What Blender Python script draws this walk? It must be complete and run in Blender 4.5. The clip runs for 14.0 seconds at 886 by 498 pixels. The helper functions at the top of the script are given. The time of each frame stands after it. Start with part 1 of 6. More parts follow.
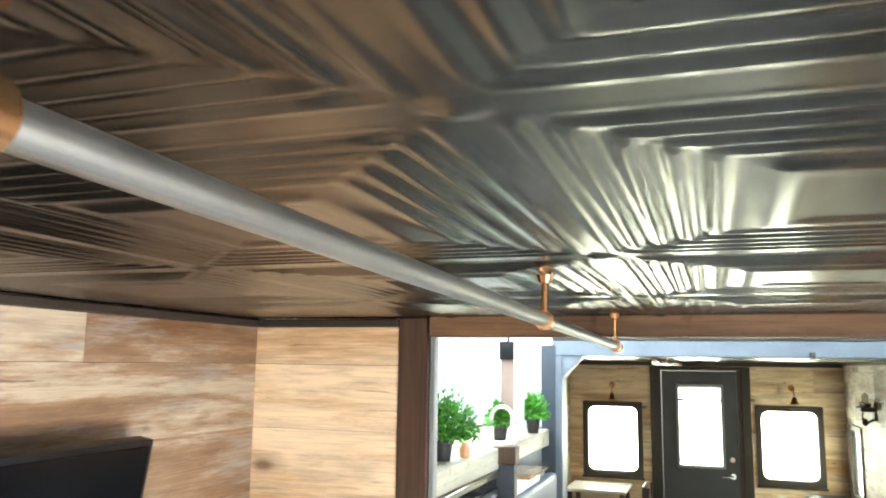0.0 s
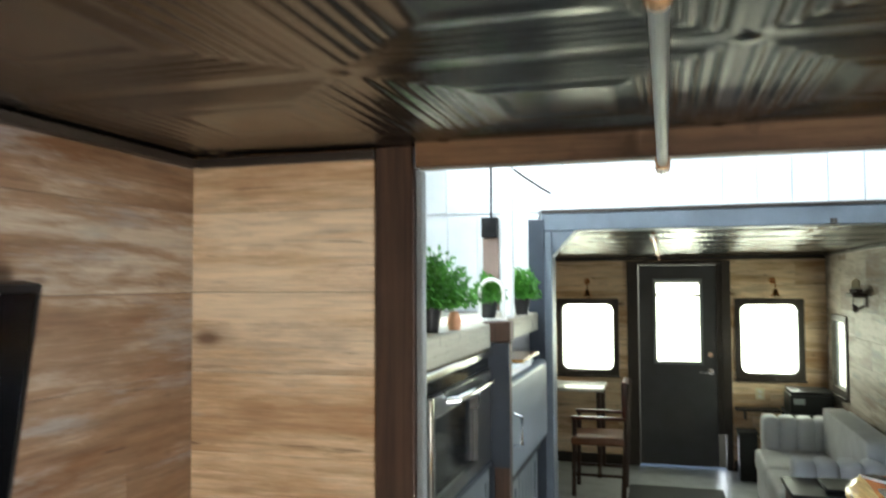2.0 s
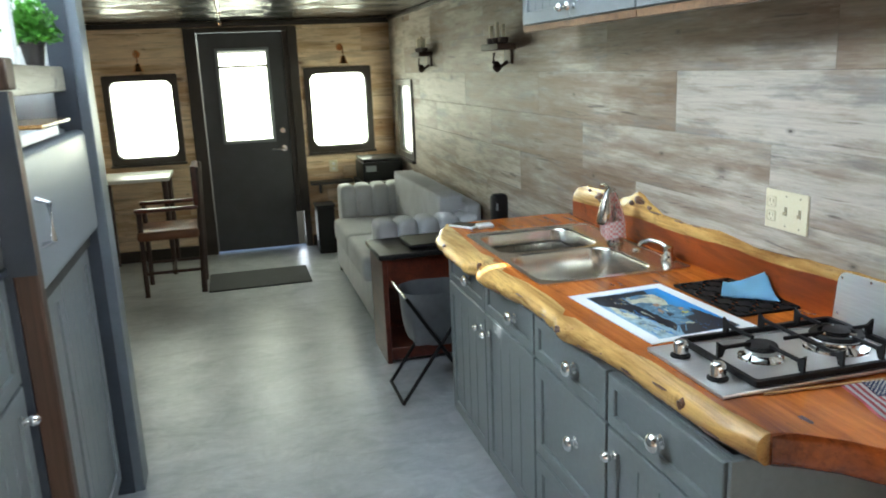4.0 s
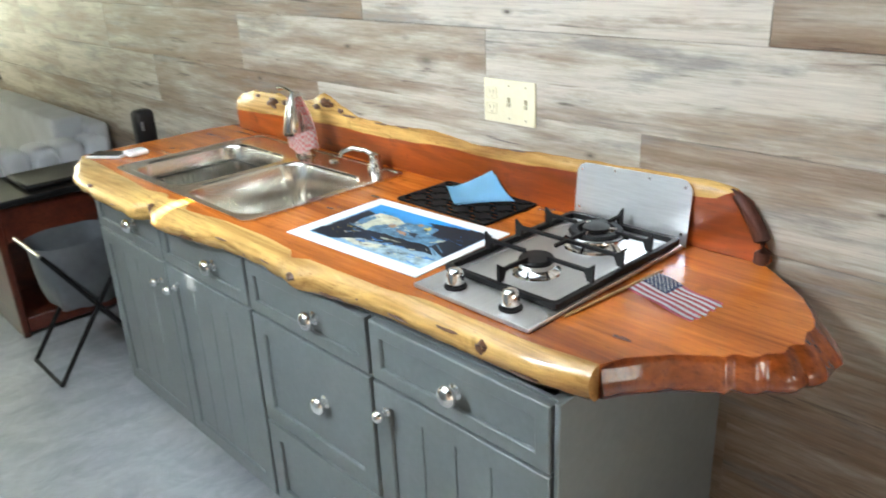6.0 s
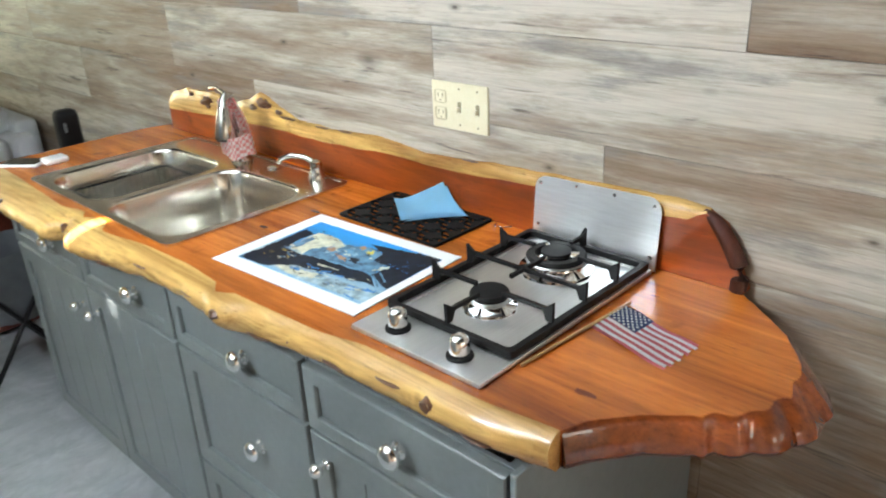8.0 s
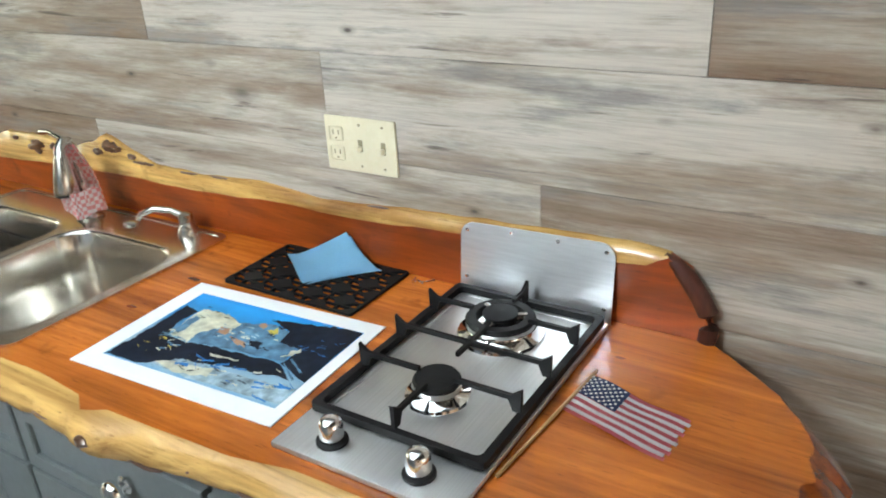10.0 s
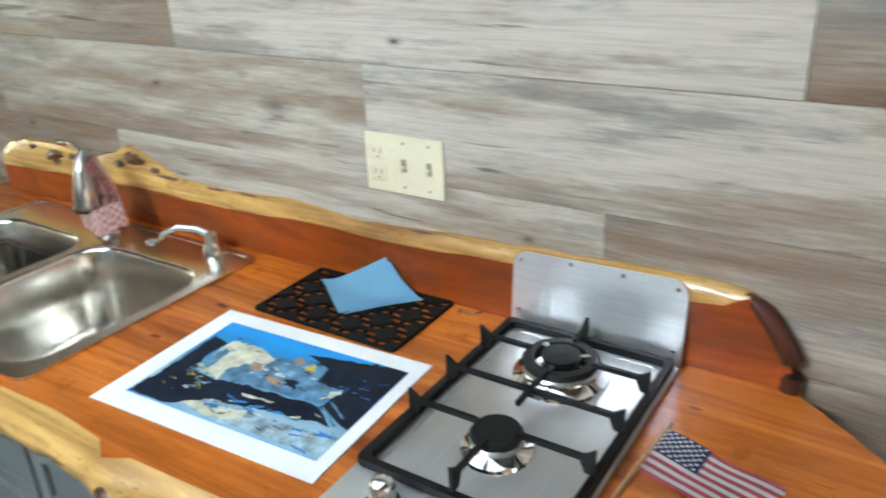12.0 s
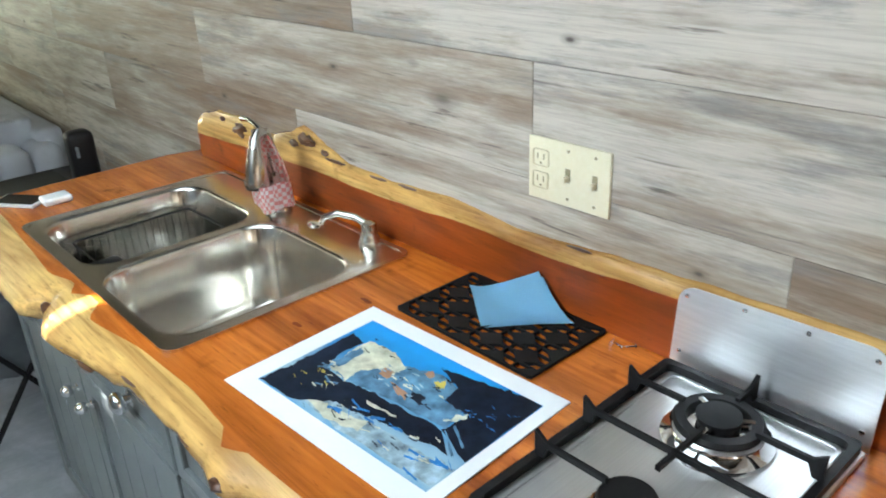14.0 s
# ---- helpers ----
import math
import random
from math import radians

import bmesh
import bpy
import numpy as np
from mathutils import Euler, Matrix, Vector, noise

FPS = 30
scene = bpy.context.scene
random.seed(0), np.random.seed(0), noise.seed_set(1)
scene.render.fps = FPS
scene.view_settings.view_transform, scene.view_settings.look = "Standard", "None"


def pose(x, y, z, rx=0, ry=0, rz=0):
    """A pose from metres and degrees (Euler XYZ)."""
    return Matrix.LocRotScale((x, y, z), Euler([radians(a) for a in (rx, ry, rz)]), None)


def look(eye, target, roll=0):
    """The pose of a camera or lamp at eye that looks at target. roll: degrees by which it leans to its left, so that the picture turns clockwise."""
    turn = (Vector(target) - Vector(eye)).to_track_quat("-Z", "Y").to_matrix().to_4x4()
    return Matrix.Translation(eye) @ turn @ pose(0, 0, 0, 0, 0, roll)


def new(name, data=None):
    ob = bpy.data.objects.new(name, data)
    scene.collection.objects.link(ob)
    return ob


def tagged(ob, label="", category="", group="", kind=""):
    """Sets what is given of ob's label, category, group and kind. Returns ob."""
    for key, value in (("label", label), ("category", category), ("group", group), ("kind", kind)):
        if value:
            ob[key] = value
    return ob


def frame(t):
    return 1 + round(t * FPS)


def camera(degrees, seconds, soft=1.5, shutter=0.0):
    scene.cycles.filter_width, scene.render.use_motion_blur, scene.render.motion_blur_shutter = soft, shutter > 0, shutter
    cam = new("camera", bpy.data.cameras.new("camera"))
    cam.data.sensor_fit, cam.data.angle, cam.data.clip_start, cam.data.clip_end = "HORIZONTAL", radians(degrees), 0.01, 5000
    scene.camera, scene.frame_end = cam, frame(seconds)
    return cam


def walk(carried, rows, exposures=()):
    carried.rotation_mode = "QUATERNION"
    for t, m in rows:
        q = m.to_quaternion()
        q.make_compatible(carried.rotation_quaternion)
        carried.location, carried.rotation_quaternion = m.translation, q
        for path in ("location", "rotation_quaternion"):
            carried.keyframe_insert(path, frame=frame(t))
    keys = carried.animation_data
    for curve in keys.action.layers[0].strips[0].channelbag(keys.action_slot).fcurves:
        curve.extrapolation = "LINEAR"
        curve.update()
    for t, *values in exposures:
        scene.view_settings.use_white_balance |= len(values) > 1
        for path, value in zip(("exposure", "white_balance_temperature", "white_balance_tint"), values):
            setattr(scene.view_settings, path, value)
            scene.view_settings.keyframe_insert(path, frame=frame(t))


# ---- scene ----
import itertools

cam = camera(59.5, 14.0, soft=1.8, shutter=0.5)
PATH = [
    (0, (0.217, 0.21, 1.993), (-0.43, 2.08, 2.286), 0.8),
    (0.5, (0.184, 0.299, 1.973), (-0.419, 2.177, 2.302), 1.4),
    (1, (0.172, 0.425, 1.923), (-0.479, 2.289, 2.239), 0.9),
    (1.5, (0.091, 0.536, 1.857), (-0.571, 2.411, 2.071), 0.8),
    (2, (-0.028, 0.701, 1.801), (-0.579, 2.622, 1.887), -0.3),
    (2.5, (-0.063, 0.887, 1.729), (-0.44, 2.85, 1.662), -0.8),
    (3, (-0.139, 1.049, 1.687), (-0.178, 3.031, 1.423), -1.5),
    (3.5, (-0.155, 1.204, 1.64), (0.226, 3.127, 1.241), -1.7),
    (4, (-0.076, 1.382, 1.608), (0.42, 3.263, 1.146), -2.4),
    (6.5, (-0.089, 1.911, 1.573), (1.234, 3.186, 0.783), -2.1),
    (7, (-0.061, 1.918, 1.591), (1.236, 3.204, 0.777), -2.0),
    (7.5, (0.03, 1.927, 1.598), (1.295, 3.251, 0.793), -2.7),
    (8, (0.093, 1.988, 1.597), (1.399, 3.269, 0.789), -2.8),
    (8.5, (0.119, 2.109, 1.612), (1.538, 3.284, 0.832), -2.7),
    (9, (0.168, 2.185, 1.611), (1.629, 3.285, 0.801), -3.0),
    (11.5, (0.27, 2.338, 1.608), (1.875, 3.232, 0.817), -2.6),
    (12, (0.299, 2.383, 1.609), (1.819, 3.394, 0.791), -2.6),
    (12.5, (0.362, 2.409, 1.603), (1.7, 3.651, 0.787), -2.4),
    (13, (0.412, 2.396, 1.595), (1.647, 3.741, 0.781), -2.6),
    (13.5, (0.414, 2.396, 1.596), (1.649, 3.734, 0.769), -2.6),
    (14, (0.422, 2.414, 1.611), (1.626, 3.773, 0.773), -2.4),
]
walk(cam, [(t, look(eye, target, roll)) for t, eye, target, roll in PATH],
     exposures=[(0, 2.6, 6450, 9), (1, 2.1, 6350, 8), (2, 1.48, 6300, 8), (3.0, 1.15, 6150, 7), (4.0, 1.72, 6200, 9), (6.3, 2.25, 6600, 11),
                (9.2, 1.96, 6700, 11), (11.3, 1.87, 6400, 10), (14, 1.9, 6300, 10)])

# ---- world, daylight and exposure ----
world = bpy.data.worlds.new("sky")
scene.world = world
world.use_nodes = True
wn = world.node_tree.nodes
sky = wn.new("ShaderNodeTexSky")
sky.sky_type = 'NISHITA'
sky.sun_disc = False
sky.sun_elevation = radians(65)
sky.sun_rotation = radians(-90)
world.node_tree.links.new(sky.outputs[0], wn["Background"].inputs[0])
wn["Background"].inputs[1].default_value = 0.05
scene.view_settings.exposure = 0.0
sun_lamp = bpy.data.lights.new("sun", "SUN")
sun_lamp.energy, sun_lamp.angle, sun_lamp.color = 5.0, radians(0.5), (1.0, 0.96, 0.88)
sun = new("sun", sun_lamp)
sun.matrix_world = look((-0.45, -0.074, 1.0), (0, 0, 0))


def window_light(name, centre, width, height, facing, watts, colour=(0.93, 0.97, 1.0)):
    """Daylight standing in a window's opening."""
    data = bpy.data.lights.new(name, "AREA")
    data.shape, data.size, data.size_y, data.energy, data.color = "RECTANGLE", width, height, watts, colour
    ob = new(name, data)
    ob.matrix_world = look(centre, Vector(centre) + Vector(facing))
    return ob


# the room: right wall, left wall, far wall, partition, arch, back wall
XR, XL, YF, YP, YA, YB = 1.41, -1.24, 8.62, 2.50, 4.44, -1.40
ZC1, ZC2, ZTOP = 2.135, 2.055, 3.35
CUP_Y = 3.55

window_light("daylight_far_left", (-0.79, YF + 0.05, 1.25), 0.52, 0.67, (0, -1, 0), 3.04, (0.97, 1.0, 0.76))
window_light("daylight_far_right", (0.905, YF + 0.05, 1.25), 0.52, 0.67, (0, -1, 0), 3.04, (0.97, 1.0, 0.76))
window_light("daylight_door", (0.08, YF + 0.055, 1.40), 0.40, 0.76, (0, -1, 0), 3.04, (0.97, 1.0, 0.76))
window_light("daylight_door_gap", (0.471, YF + 0.03, 0.19), 0.062, 0.27, (0, -1, 0), 0.12)
window_light("daylight_side", (XR + 0.035, 8.06, 1.16), 0.52, 0.585, (-1, 0, 0), 2.02, (0.96, 1.0, 0.70))
window_light("daylight_cupola_left", (XL - 0.07, CUP_Y, 2.75), 0.66, 0.70, (1, 0, 0), 17.1, (0.83, 0.935, 1.0))
window_light("daylight_cupola_right", (XR + 0.07, CUP_Y, 2.75), 0.66, 0.70, (-1, 0, 0), 5.4, (0.83, 0.935, 1.0))
# Rear window is out of view and assumed
window_light("daylight_back", (0.1, YB - 0.10, 1.30), 0.90, 0.90, (0, 1, 0), 2.5, (1.0, 0.95, 0.86))
# Unseen side window added to brighten the cross wall
window_light("fill_near_right", (XR + 0.08, 0.30, 1.15), 0.70, 0.70, (-1, 0, 0), 21, (1.0, 0.965, 0.90))


# ---- materials ----
def nodes_of(name):
    m = bpy.data.materials.new(name)
    m.use_nodes = True
    nt = m.node_tree
    return m, nt, nt.nodes["Principled BSDF"]


def add(nt, kind, **values):
    n = nt.nodes.new(kind)
    for key, v in values.items():
        n.inputs[key].default_value = v
    return n


def coords(nt, stretch=(1, 1, 1), scatter=0.0):
    """Object coordinates, stretched; scatter shifts them from piece to piece."""
    tc = nt.nodes.new("ShaderNodeTexCoord")
    mp = nt.nodes.new("ShaderNodeMapping")
    mp.inputs["Scale"].default_value = stretch
    nt.links.new(tc.outputs["Object"], mp.inputs["Vector"])
    if scatter:
        info = nt.nodes.new("ShaderNodeObjectInfo")
        mul = nt.nodes.new("ShaderNodeMath")
        mul.operation = "MULTIPLY"
        mul.inputs[1].default_value = scatter
        nt.links.new(info.outputs["Random"], mul.inputs[0])
        nt.links.new(mul.outputs[0], mp.inputs["Location"])
    return mp.outputs["Vector"]


def noise_of(nt, vec, scale, detail=4.0, rough=0.55, distortion=0.0):
    n = nt.nodes.new("ShaderNodeTexNoise")
    n.inputs["Scale"].default_value, n.inputs["Detail"].default_value = scale, detail
    n.inputs["Roughness"].default_value, n.inputs["Distortion"].default_value = rough, distortion
    nt.links.new(vec, n.inputs["Vector"])
    return n.outputs["Fac"]


def ramp_of(nt, fac, stops):
    r = nt.nodes.new("ShaderNodeValToRGB")
    while len(r.color_ramp.elements) < len(stops):
        r.color_ramp.elements.new(0.5)
    for e, (p, c) in zip(r.color_ramp.elements, stops):
        e.position, e.color = p, (*c, 1)
    nt.links.new(fac, r.inputs[0])
    return r.outputs["Color"]


def blend(nt, fac, a, b, mode="MIX"):
    n = nt.nodes.new("ShaderNodeMix")
    n.data_type, n.blend_type = "RGBA", mode
    for v, s in ((fac, n.inputs[0]), (a, n.inputs[6]), (b, n.inputs[7])):
        if hasattr(v, "is_linked"):
            nt.links.new(v, s)
        else:
            s.default_value = v if isinstance(v, float) else (*v, 1)
    return n.outputs[2]


def bump_of(nt, bsdf, height, strength, distance=0.002):
    b = add(nt, "ShaderNodeBump", Strength=strength, Distance=distance)
    nt.links.new(height, b.inputs["Height"])
    nt.links.new(b.outputs[0], bsdf.inputs["Normal"])


def plain(name, colour, rough=0.5, metal=0.0, vary=0.18, scale=6.0, grain=120.0, bump=0.15, coat=0.0, stretch=(1, 1, 1)):
    """A painted, moulded or metal surface with soft stains and fine grain."""
    m, nt, bsdf = nodes_of(name)
    v = coords(nt, stretch)
    big, fine = noise_of(nt, v, scale), noise_of(nt, v, grain, 2.0)
    dark = tuple(c * (1 - vary) for c in colour)
    light = tuple(min(1, c * (1 + vary * 0.6)) for c in colour)
    c = ramp_of(nt, big, [(0.3, dark), (0.7, light)])
    c = blend(nt, 0.12, c, fine, "OVERLAY")
    nt.links.new(c, bsdf.inputs["Base Color"])
    r = nt.nodes.new("ShaderNodeMapRange")
    r.inputs["To Min"].default_value, r.inputs["To Max"].default_value = max(0.02, rough * 0.8), min(1, rough * 1.25)
    nt.links.new(big, r.inputs["Value"])
    nt.links.new(r.outputs[0], bsdf.inputs["Roughness"])
    bsdf.inputs["Metallic"].default_value = metal
    bsdf.inputs["Coat Weight"].default_value = coat
    if bump:
        bump_of(nt, bsdf, fine, bump, 0.001)
    return m


def board(name, along, pale, mid, brown, dark, cool):
    """Weathered barn-board laminate: long streaks, smoky and rusty patches, small knots; the object's colour sets how brown a board is."""
    m, nt, bsdf = nodes_of(name)

    def st(u, v):
        return (u, v, v) if along == "x" else (v, u, v)

    info = nt.nodes.new("ShaderNodeObjectInfo")
    tone = nt.nodes.new("ShaderNodeSeparateColor")
    nt.links.new(info.outputs["Color"], tone.inputs[0])
    patch = noise_of(nt, coords(nt, st(0.75, 6.2), 37.0), 1.5, 9.0, 0.68, 0.10)
    lean = nt.nodes.new("ShaderNodeMath")
    lean.operation = "MULTIPLY_ADD"
    nt.links.new(tone.outputs["Red"], lean.inputs[0])
    lean.inputs[1].default_value = 0.24
    nt.links.new(patch, lean.inputs[2])
    c = ramp_of(nt, lean.outputs[0], [(0.38, tuple(1.06 * q for q in pale)), (0.54, pale), (0.62, mid), (0.70, tuple((p_ + q_) / 2 for p_, q_ in zip(mid, brown))), (0.84, brown)])
    smoke = noise_of(nt, coords(nt, st(1.2, 9.0), 61.0), 1.3, 9.0, 0.70, 0.10)
    c = blend(nt, ramp_of(nt, smoke, [(0.54, (0, 0, 0)), (0.64, (0.72, 0.72, 0.72))]), c, cool)
    rust = noise_of(nt, coords(nt, st(1.4, 7.5), 83.0), 1.4, 9.0, 0.68, 0.10)
    c = blend(nt, ramp_of(nt, rust, [(0.54, (0, 0, 0)), (0.66, (0.75, 0.75, 0.75))]), c, tuple((p_ + q_) / 2 for p_, q_ in zip(mid, brown)))
    lime = noise_of(nt, coords(nt, st(1.9, 16.0), 71.0), 1.3, 8.0, 0.70, 0.15)
    c = blend(nt, ramp_of(nt, lime, [(0.56, (0, 0, 0)), (0.68, (0.35, 0.35, 0.35))]), c, tuple(1.18 * q for q in pale))
    streak = noise_of(nt, coords(nt, st(2.2, 34.0), 29.0), 1.2, 8.0, 0.72, 0.25)
    c = blend(nt, 0.55, c, ramp_of(nt, streak, [(0.30, (0.52, 0.50, 0.48)), (0.47, (0.95, 0.95, 0.95)), (0.70, (1.16, 1.15, 1.14))]), "MULTIPLY")
    grain = noise_of(nt, coords(nt, st(5.0, 190.0), 91.0), 1.0, 4.0, 0.7, 0.3)
    c = blend(nt, 0.7, c, ramp_of(nt, grain, [(0.30, (0.70, 0.69, 0.68)), (0.55, (1.02, 1.02, 1.02)), (0.75, (1.12, 1.12, 1.12))]), "MULTIPLY")
    crack = noise_of(nt, coords(nt, st(3.0, 48.0), 17.0), 1.0, 5.0, 0.6, 0.5)
    c = blend(nt, ramp_of(nt, crack, [(0.63, (0, 0, 0)), (0.70, (0.7, 0.7, 0.7))]), c, dark)
    for scale, core, seedling in ((st(1.9, 4.2), 0.060 if along == "x" else 0.038, 53.0), (st(4.1, 9.0), 0.030, 19.0)):
        vor = nt.nodes.new("ShaderNodeTexVoronoi")
        vor.inputs["Scale"].default_value = 1.0
        nt.links.new(coords(nt, scale, seedling), vor.inputs["Vector"])
        kn = ramp_of(nt, vor.outputs["Distance"], [(core * 0.6, (0.9, 0.9, 0.9)), (core * 1.2, (0.6, 0.6, 0.6)), (core * 1.6, (0.35, 0.35, 0.35)), (core * 3.4, (0, 0, 0))])
        c = blend(nt, kn, c, dark)
    nt.links.new(c, bsdf.inputs["Base Color"])
    mr = add(nt, "ShaderNodeMapRange")
    mr.inputs["To Min"].default_value, mr.inputs["To Max"].default_value = 0.42, 0.62
    nt.links.new(streak, mr.inputs["Value"])
    nt.links.new(mr.outputs[0], bsdf.inputs["Roughness"])
    bsdf.inputs["Specular IOR Level"].default_value = 0.35
    bump_of(nt, bsdf, streak, 0.30, 0.0012)
    return m


def timber(name, light, dark, along="y", rough=0.35, coat=0.0, ring=9.0, fleck=(0.05, 0.02, 0.01), lines=0.85):
    """Solid wood with long grain, flecks and a finish."""
    m, nt, bsdf = nodes_of(name)
    st = {"x": (0.7, 6, 6), "y": (6, 0.7, 6), "z": (6, 6, 0.7)}[along]
    v = coords(nt, st)
    a = noise_of(nt, v, 1.6, 7.0, 0.62, 0.9)
    w = nt.nodes.new("ShaderNodeTexWave")
    w.inputs["Scale"].default_value, w.inputs["Distortion"].default_value = ring * 0.35, 7.0
    w.inputs["Detail"].default_value, w.inputs["Detail Scale"].default_value = 3.0, 1.4
    w.bands_direction = {"x": "Y", "y": "X", "z": "X"}[along]
    nt.links.new(v, w.inputs["Vector"])
    fine = noise_of(nt, coords(nt, tuple(9.0 * q if q > 1 else 1.6 * q for q in st)), 1.7, 6.0, 0.68, 0.7)
    mid = tuple((p_ + q_) / 2 for p_, q_ in zip(light, dark))
    c = ramp_of(nt, a, [(0.28, dark), (0.44, mid), (0.56, light), (0.66, mid), (0.78, light)])
    c2 = ramp_of(nt, w.outputs["Fac"], [(0.0, dark), (0.55, light)])
    c = blend(nt, 0.10, c, c2)
    c = blend(nt, lines, c, ramp_of(nt, fine, [(0.28, (0.45, 0.38, 0.34)), (0.48, (0.95, 0.94, 0.93)), (0.70, (1.18, 1.16, 1.12))]), "MULTIPLY")
    broad = noise_of(nt, coords(nt, tuple(q * 0.42 for q in st)), 1.9, 5.0, 0.6, 0.6)
    c = blend(nt, 0.9, c, ramp_of(nt, broad, [(0.32, (0.42, 0.34, 0.30)), (0.46, (0.84, 0.80, 0.77)), (0.62, (1.10, 1.10, 1.10))]), "MULTIPLY")
    f = noise_of(nt, coords(nt, tuple(6 * q for q in st)), 6.0, 2.0)
    fk = ramp_of(nt, f, [(0.64, (0, 0, 0)), (0.74, (1, 1, 1))])
    c = blend(nt, blend(nt, 0.5, (0, 0, 0), fk), c, fleck)
    spots = noise_of(nt, coords(nt, (5, 5, 5)), 2.1, 3.0)
    sk = ramp_of(nt, spots, [(0.66, (0, 0, 0)), (0.76, (1, 1, 1))])
    c = blend(nt, blend(nt, 0.55, (0, 0, 0), sk), c, fleck)
    nt.links.new(c, bsdf.inputs["Base Color"])
    bsdf.inputs["Roughness"].default_value = rough
    bsdf.inputs["Coat Weight"].default_value = coat
    bsdf.inputs["Coat Roughness"].default_value = 0.08
    bump_of(nt, bsdf, f, 0.12, 0.001)
    return m


def brushed(name, colour, rough=0.25, along=(1, 60, 1), streaks=0.3):
    """Brushed metal with fine drawn lines and smears."""
    m, nt, bsdf = nodes_of(name)
    lines = noise_of(nt, coords(nt, along), 6.0, 3.0)
    smear = noise_of(nt, coords(nt, (1, 1, 1)), 7.0, 4.0)
    c = ramp_of(nt, lines, [(0.3, tuple(q * 0.88 for q in colour)), (0.7, colour)])
    nt.links.new(c, bsdf.inputs["Base Color"])
    mr = nt.nodes.new("ShaderNodeMapRange")
    mr.inputs["To Min"].default_value, mr.inputs["To Max"].default_value = rough * (1 - streaks), rough * (1 + streaks * 1.6)
    nt.links.new(smear, mr.inputs["Value"])
    nt.links.new(mr.outputs[0], bsdf.inputs["Roughness"])
    bsdf.inputs["Metallic"].default_value = 1.0
    bump_of(nt, bsdf, lines, 0.06, 0.0006)
    return m


def vinyl_floor():
    m, nt, bsdf = nodes_of("grey marbled vinyl")
    v = coords(nt, (1, 1, 1))
    a = noise_of(nt, v, 1.6, 6.0, 0.6, 1.4)
    b = noise_of(nt, v, 5.0, 5.0, 0.6, 2.2)
    c = ramp_of(nt, a, [(0.3, (0.31, 0.335, 0.365)), (0.52, (0.42, 0.445, 0.47)), (0.75, (0.52, 0.54, 0.555))])
    vein = ramp_of(nt, b, [(0.36, (0.52, 0.52, 0.52)), (0.5, (0.44, 0.44, 0.45)), (0.64, (0.54, 0.54, 0.54))])
    c = blend(nt, 0.6, c, vein, "OVERLAY")
    slant = nt.nodes.new("ShaderNodeMapping")
    slant.inputs["Rotation"].default_value = (0, 0, radians(35))
    slant.inputs["Scale"].default_value = (1.6, 4.0, 1.0)
    nt.links.new(v, slant.inputs["Vector"])
    brush = noise_of(nt, slant.outputs[0], 2.4, 7.0, 0.62, 0.5)
    c = blend(nt, 0.7, c, ramp_of(nt, brush, [(0.34, (0.80, 0.81, 0.83)), (0.47, (1, 1, 1)), (0.53, (1.10, 1.10, 1.10)), (0.66, (0.92, 0.93, 0.94))]), "MULTIPLY")
    nt.links.new(c, bsdf.inputs["Base Color"])
    mr = add(nt, "ShaderNodeMapRange")
    mr.inputs["To Min"].default_value, mr.inputs["To Max"].default_value = 0.26, 0.42
    nt.links.new(b, mr.inputs["Value"])
    nt.links.new(mr.outputs[0], bsdf.inputs["Roughness"])
    bump_of(nt, bsdf, noise_of(nt, v, 40.0, 2.0), 0.06, 0.002)
    return m


def print_picture():
    """The print's ground: deep blue sky over a pale blue shore, mottled."""
    m, nt, bsdf = nodes_of("landscape print ink")
    tc = nt.nodes.new("ShaderNodeTexCoord")
    sep = nt.nodes.new("ShaderNodeSeparateXYZ")
    nt.links.new(tc.outputs["Generated"], sep.inputs[0])
    up = nt.nodes.new("ShaderNodeMath")
    up.operation = "MULTIPLY_ADD"
    nt.links.new(noise_of(nt, tc.outputs["Generated"], 6.0, 5.0), up.inputs[0])
    up.inputs[1].default_value = 0.25
    nt.links.new(sep.outputs["X"], up.inputs[2])
    c = ramp_of(nt, up.outputs[0], [(0.10, (0.10, 0.33, 0.58)), (0.26, (0.36, 0.52, 0.60)), (0.42, (0.26, 0.42, 0.54)), (0.66, (0.05, 0.24, 0.48)), (0.90, (0.022, 0.25, 0.60)), (1.0, (0.02, 0.31, 0.74))])
    nt.links.new(c, bsdf.inputs["Base Color"])
    bsdf.inputs["Roughness"].default_value = 0.3
    return m


def gingham():
    m, nt, bsdf = nodes_of("red gingham cotton")
    ck = nt.nodes.new("ShaderNodeTexChecker")
    ck.inputs["Scale"].default_value = 105.0
    ck.inputs["Color1"].default_value, ck.inputs["Color2"].default_value = (0.82, 0.34, 0.33, 1), (0.90, 0.80, 0.78, 1)
    nt.links.new(coords(nt), ck.inputs["Vector"])
    nt.links.new(ck.outputs[0], bsdf.inputs["Base Color"])
    bsdf.inputs["Roughness"].default_value = 0.9
    return m


def leafy(name, c1, c2):
    m, nt, bsdf = nodes_of(name)
    c = ramp_of(nt, noise_of(nt, coords(nt), 30.0, 2.0), [(0.3, c1), (0.7, c2)])
    nt.links.new(c, bsdf.inputs["Base Color"])
    bsdf.inputs["Roughness"].default_value = 0.45
    return m


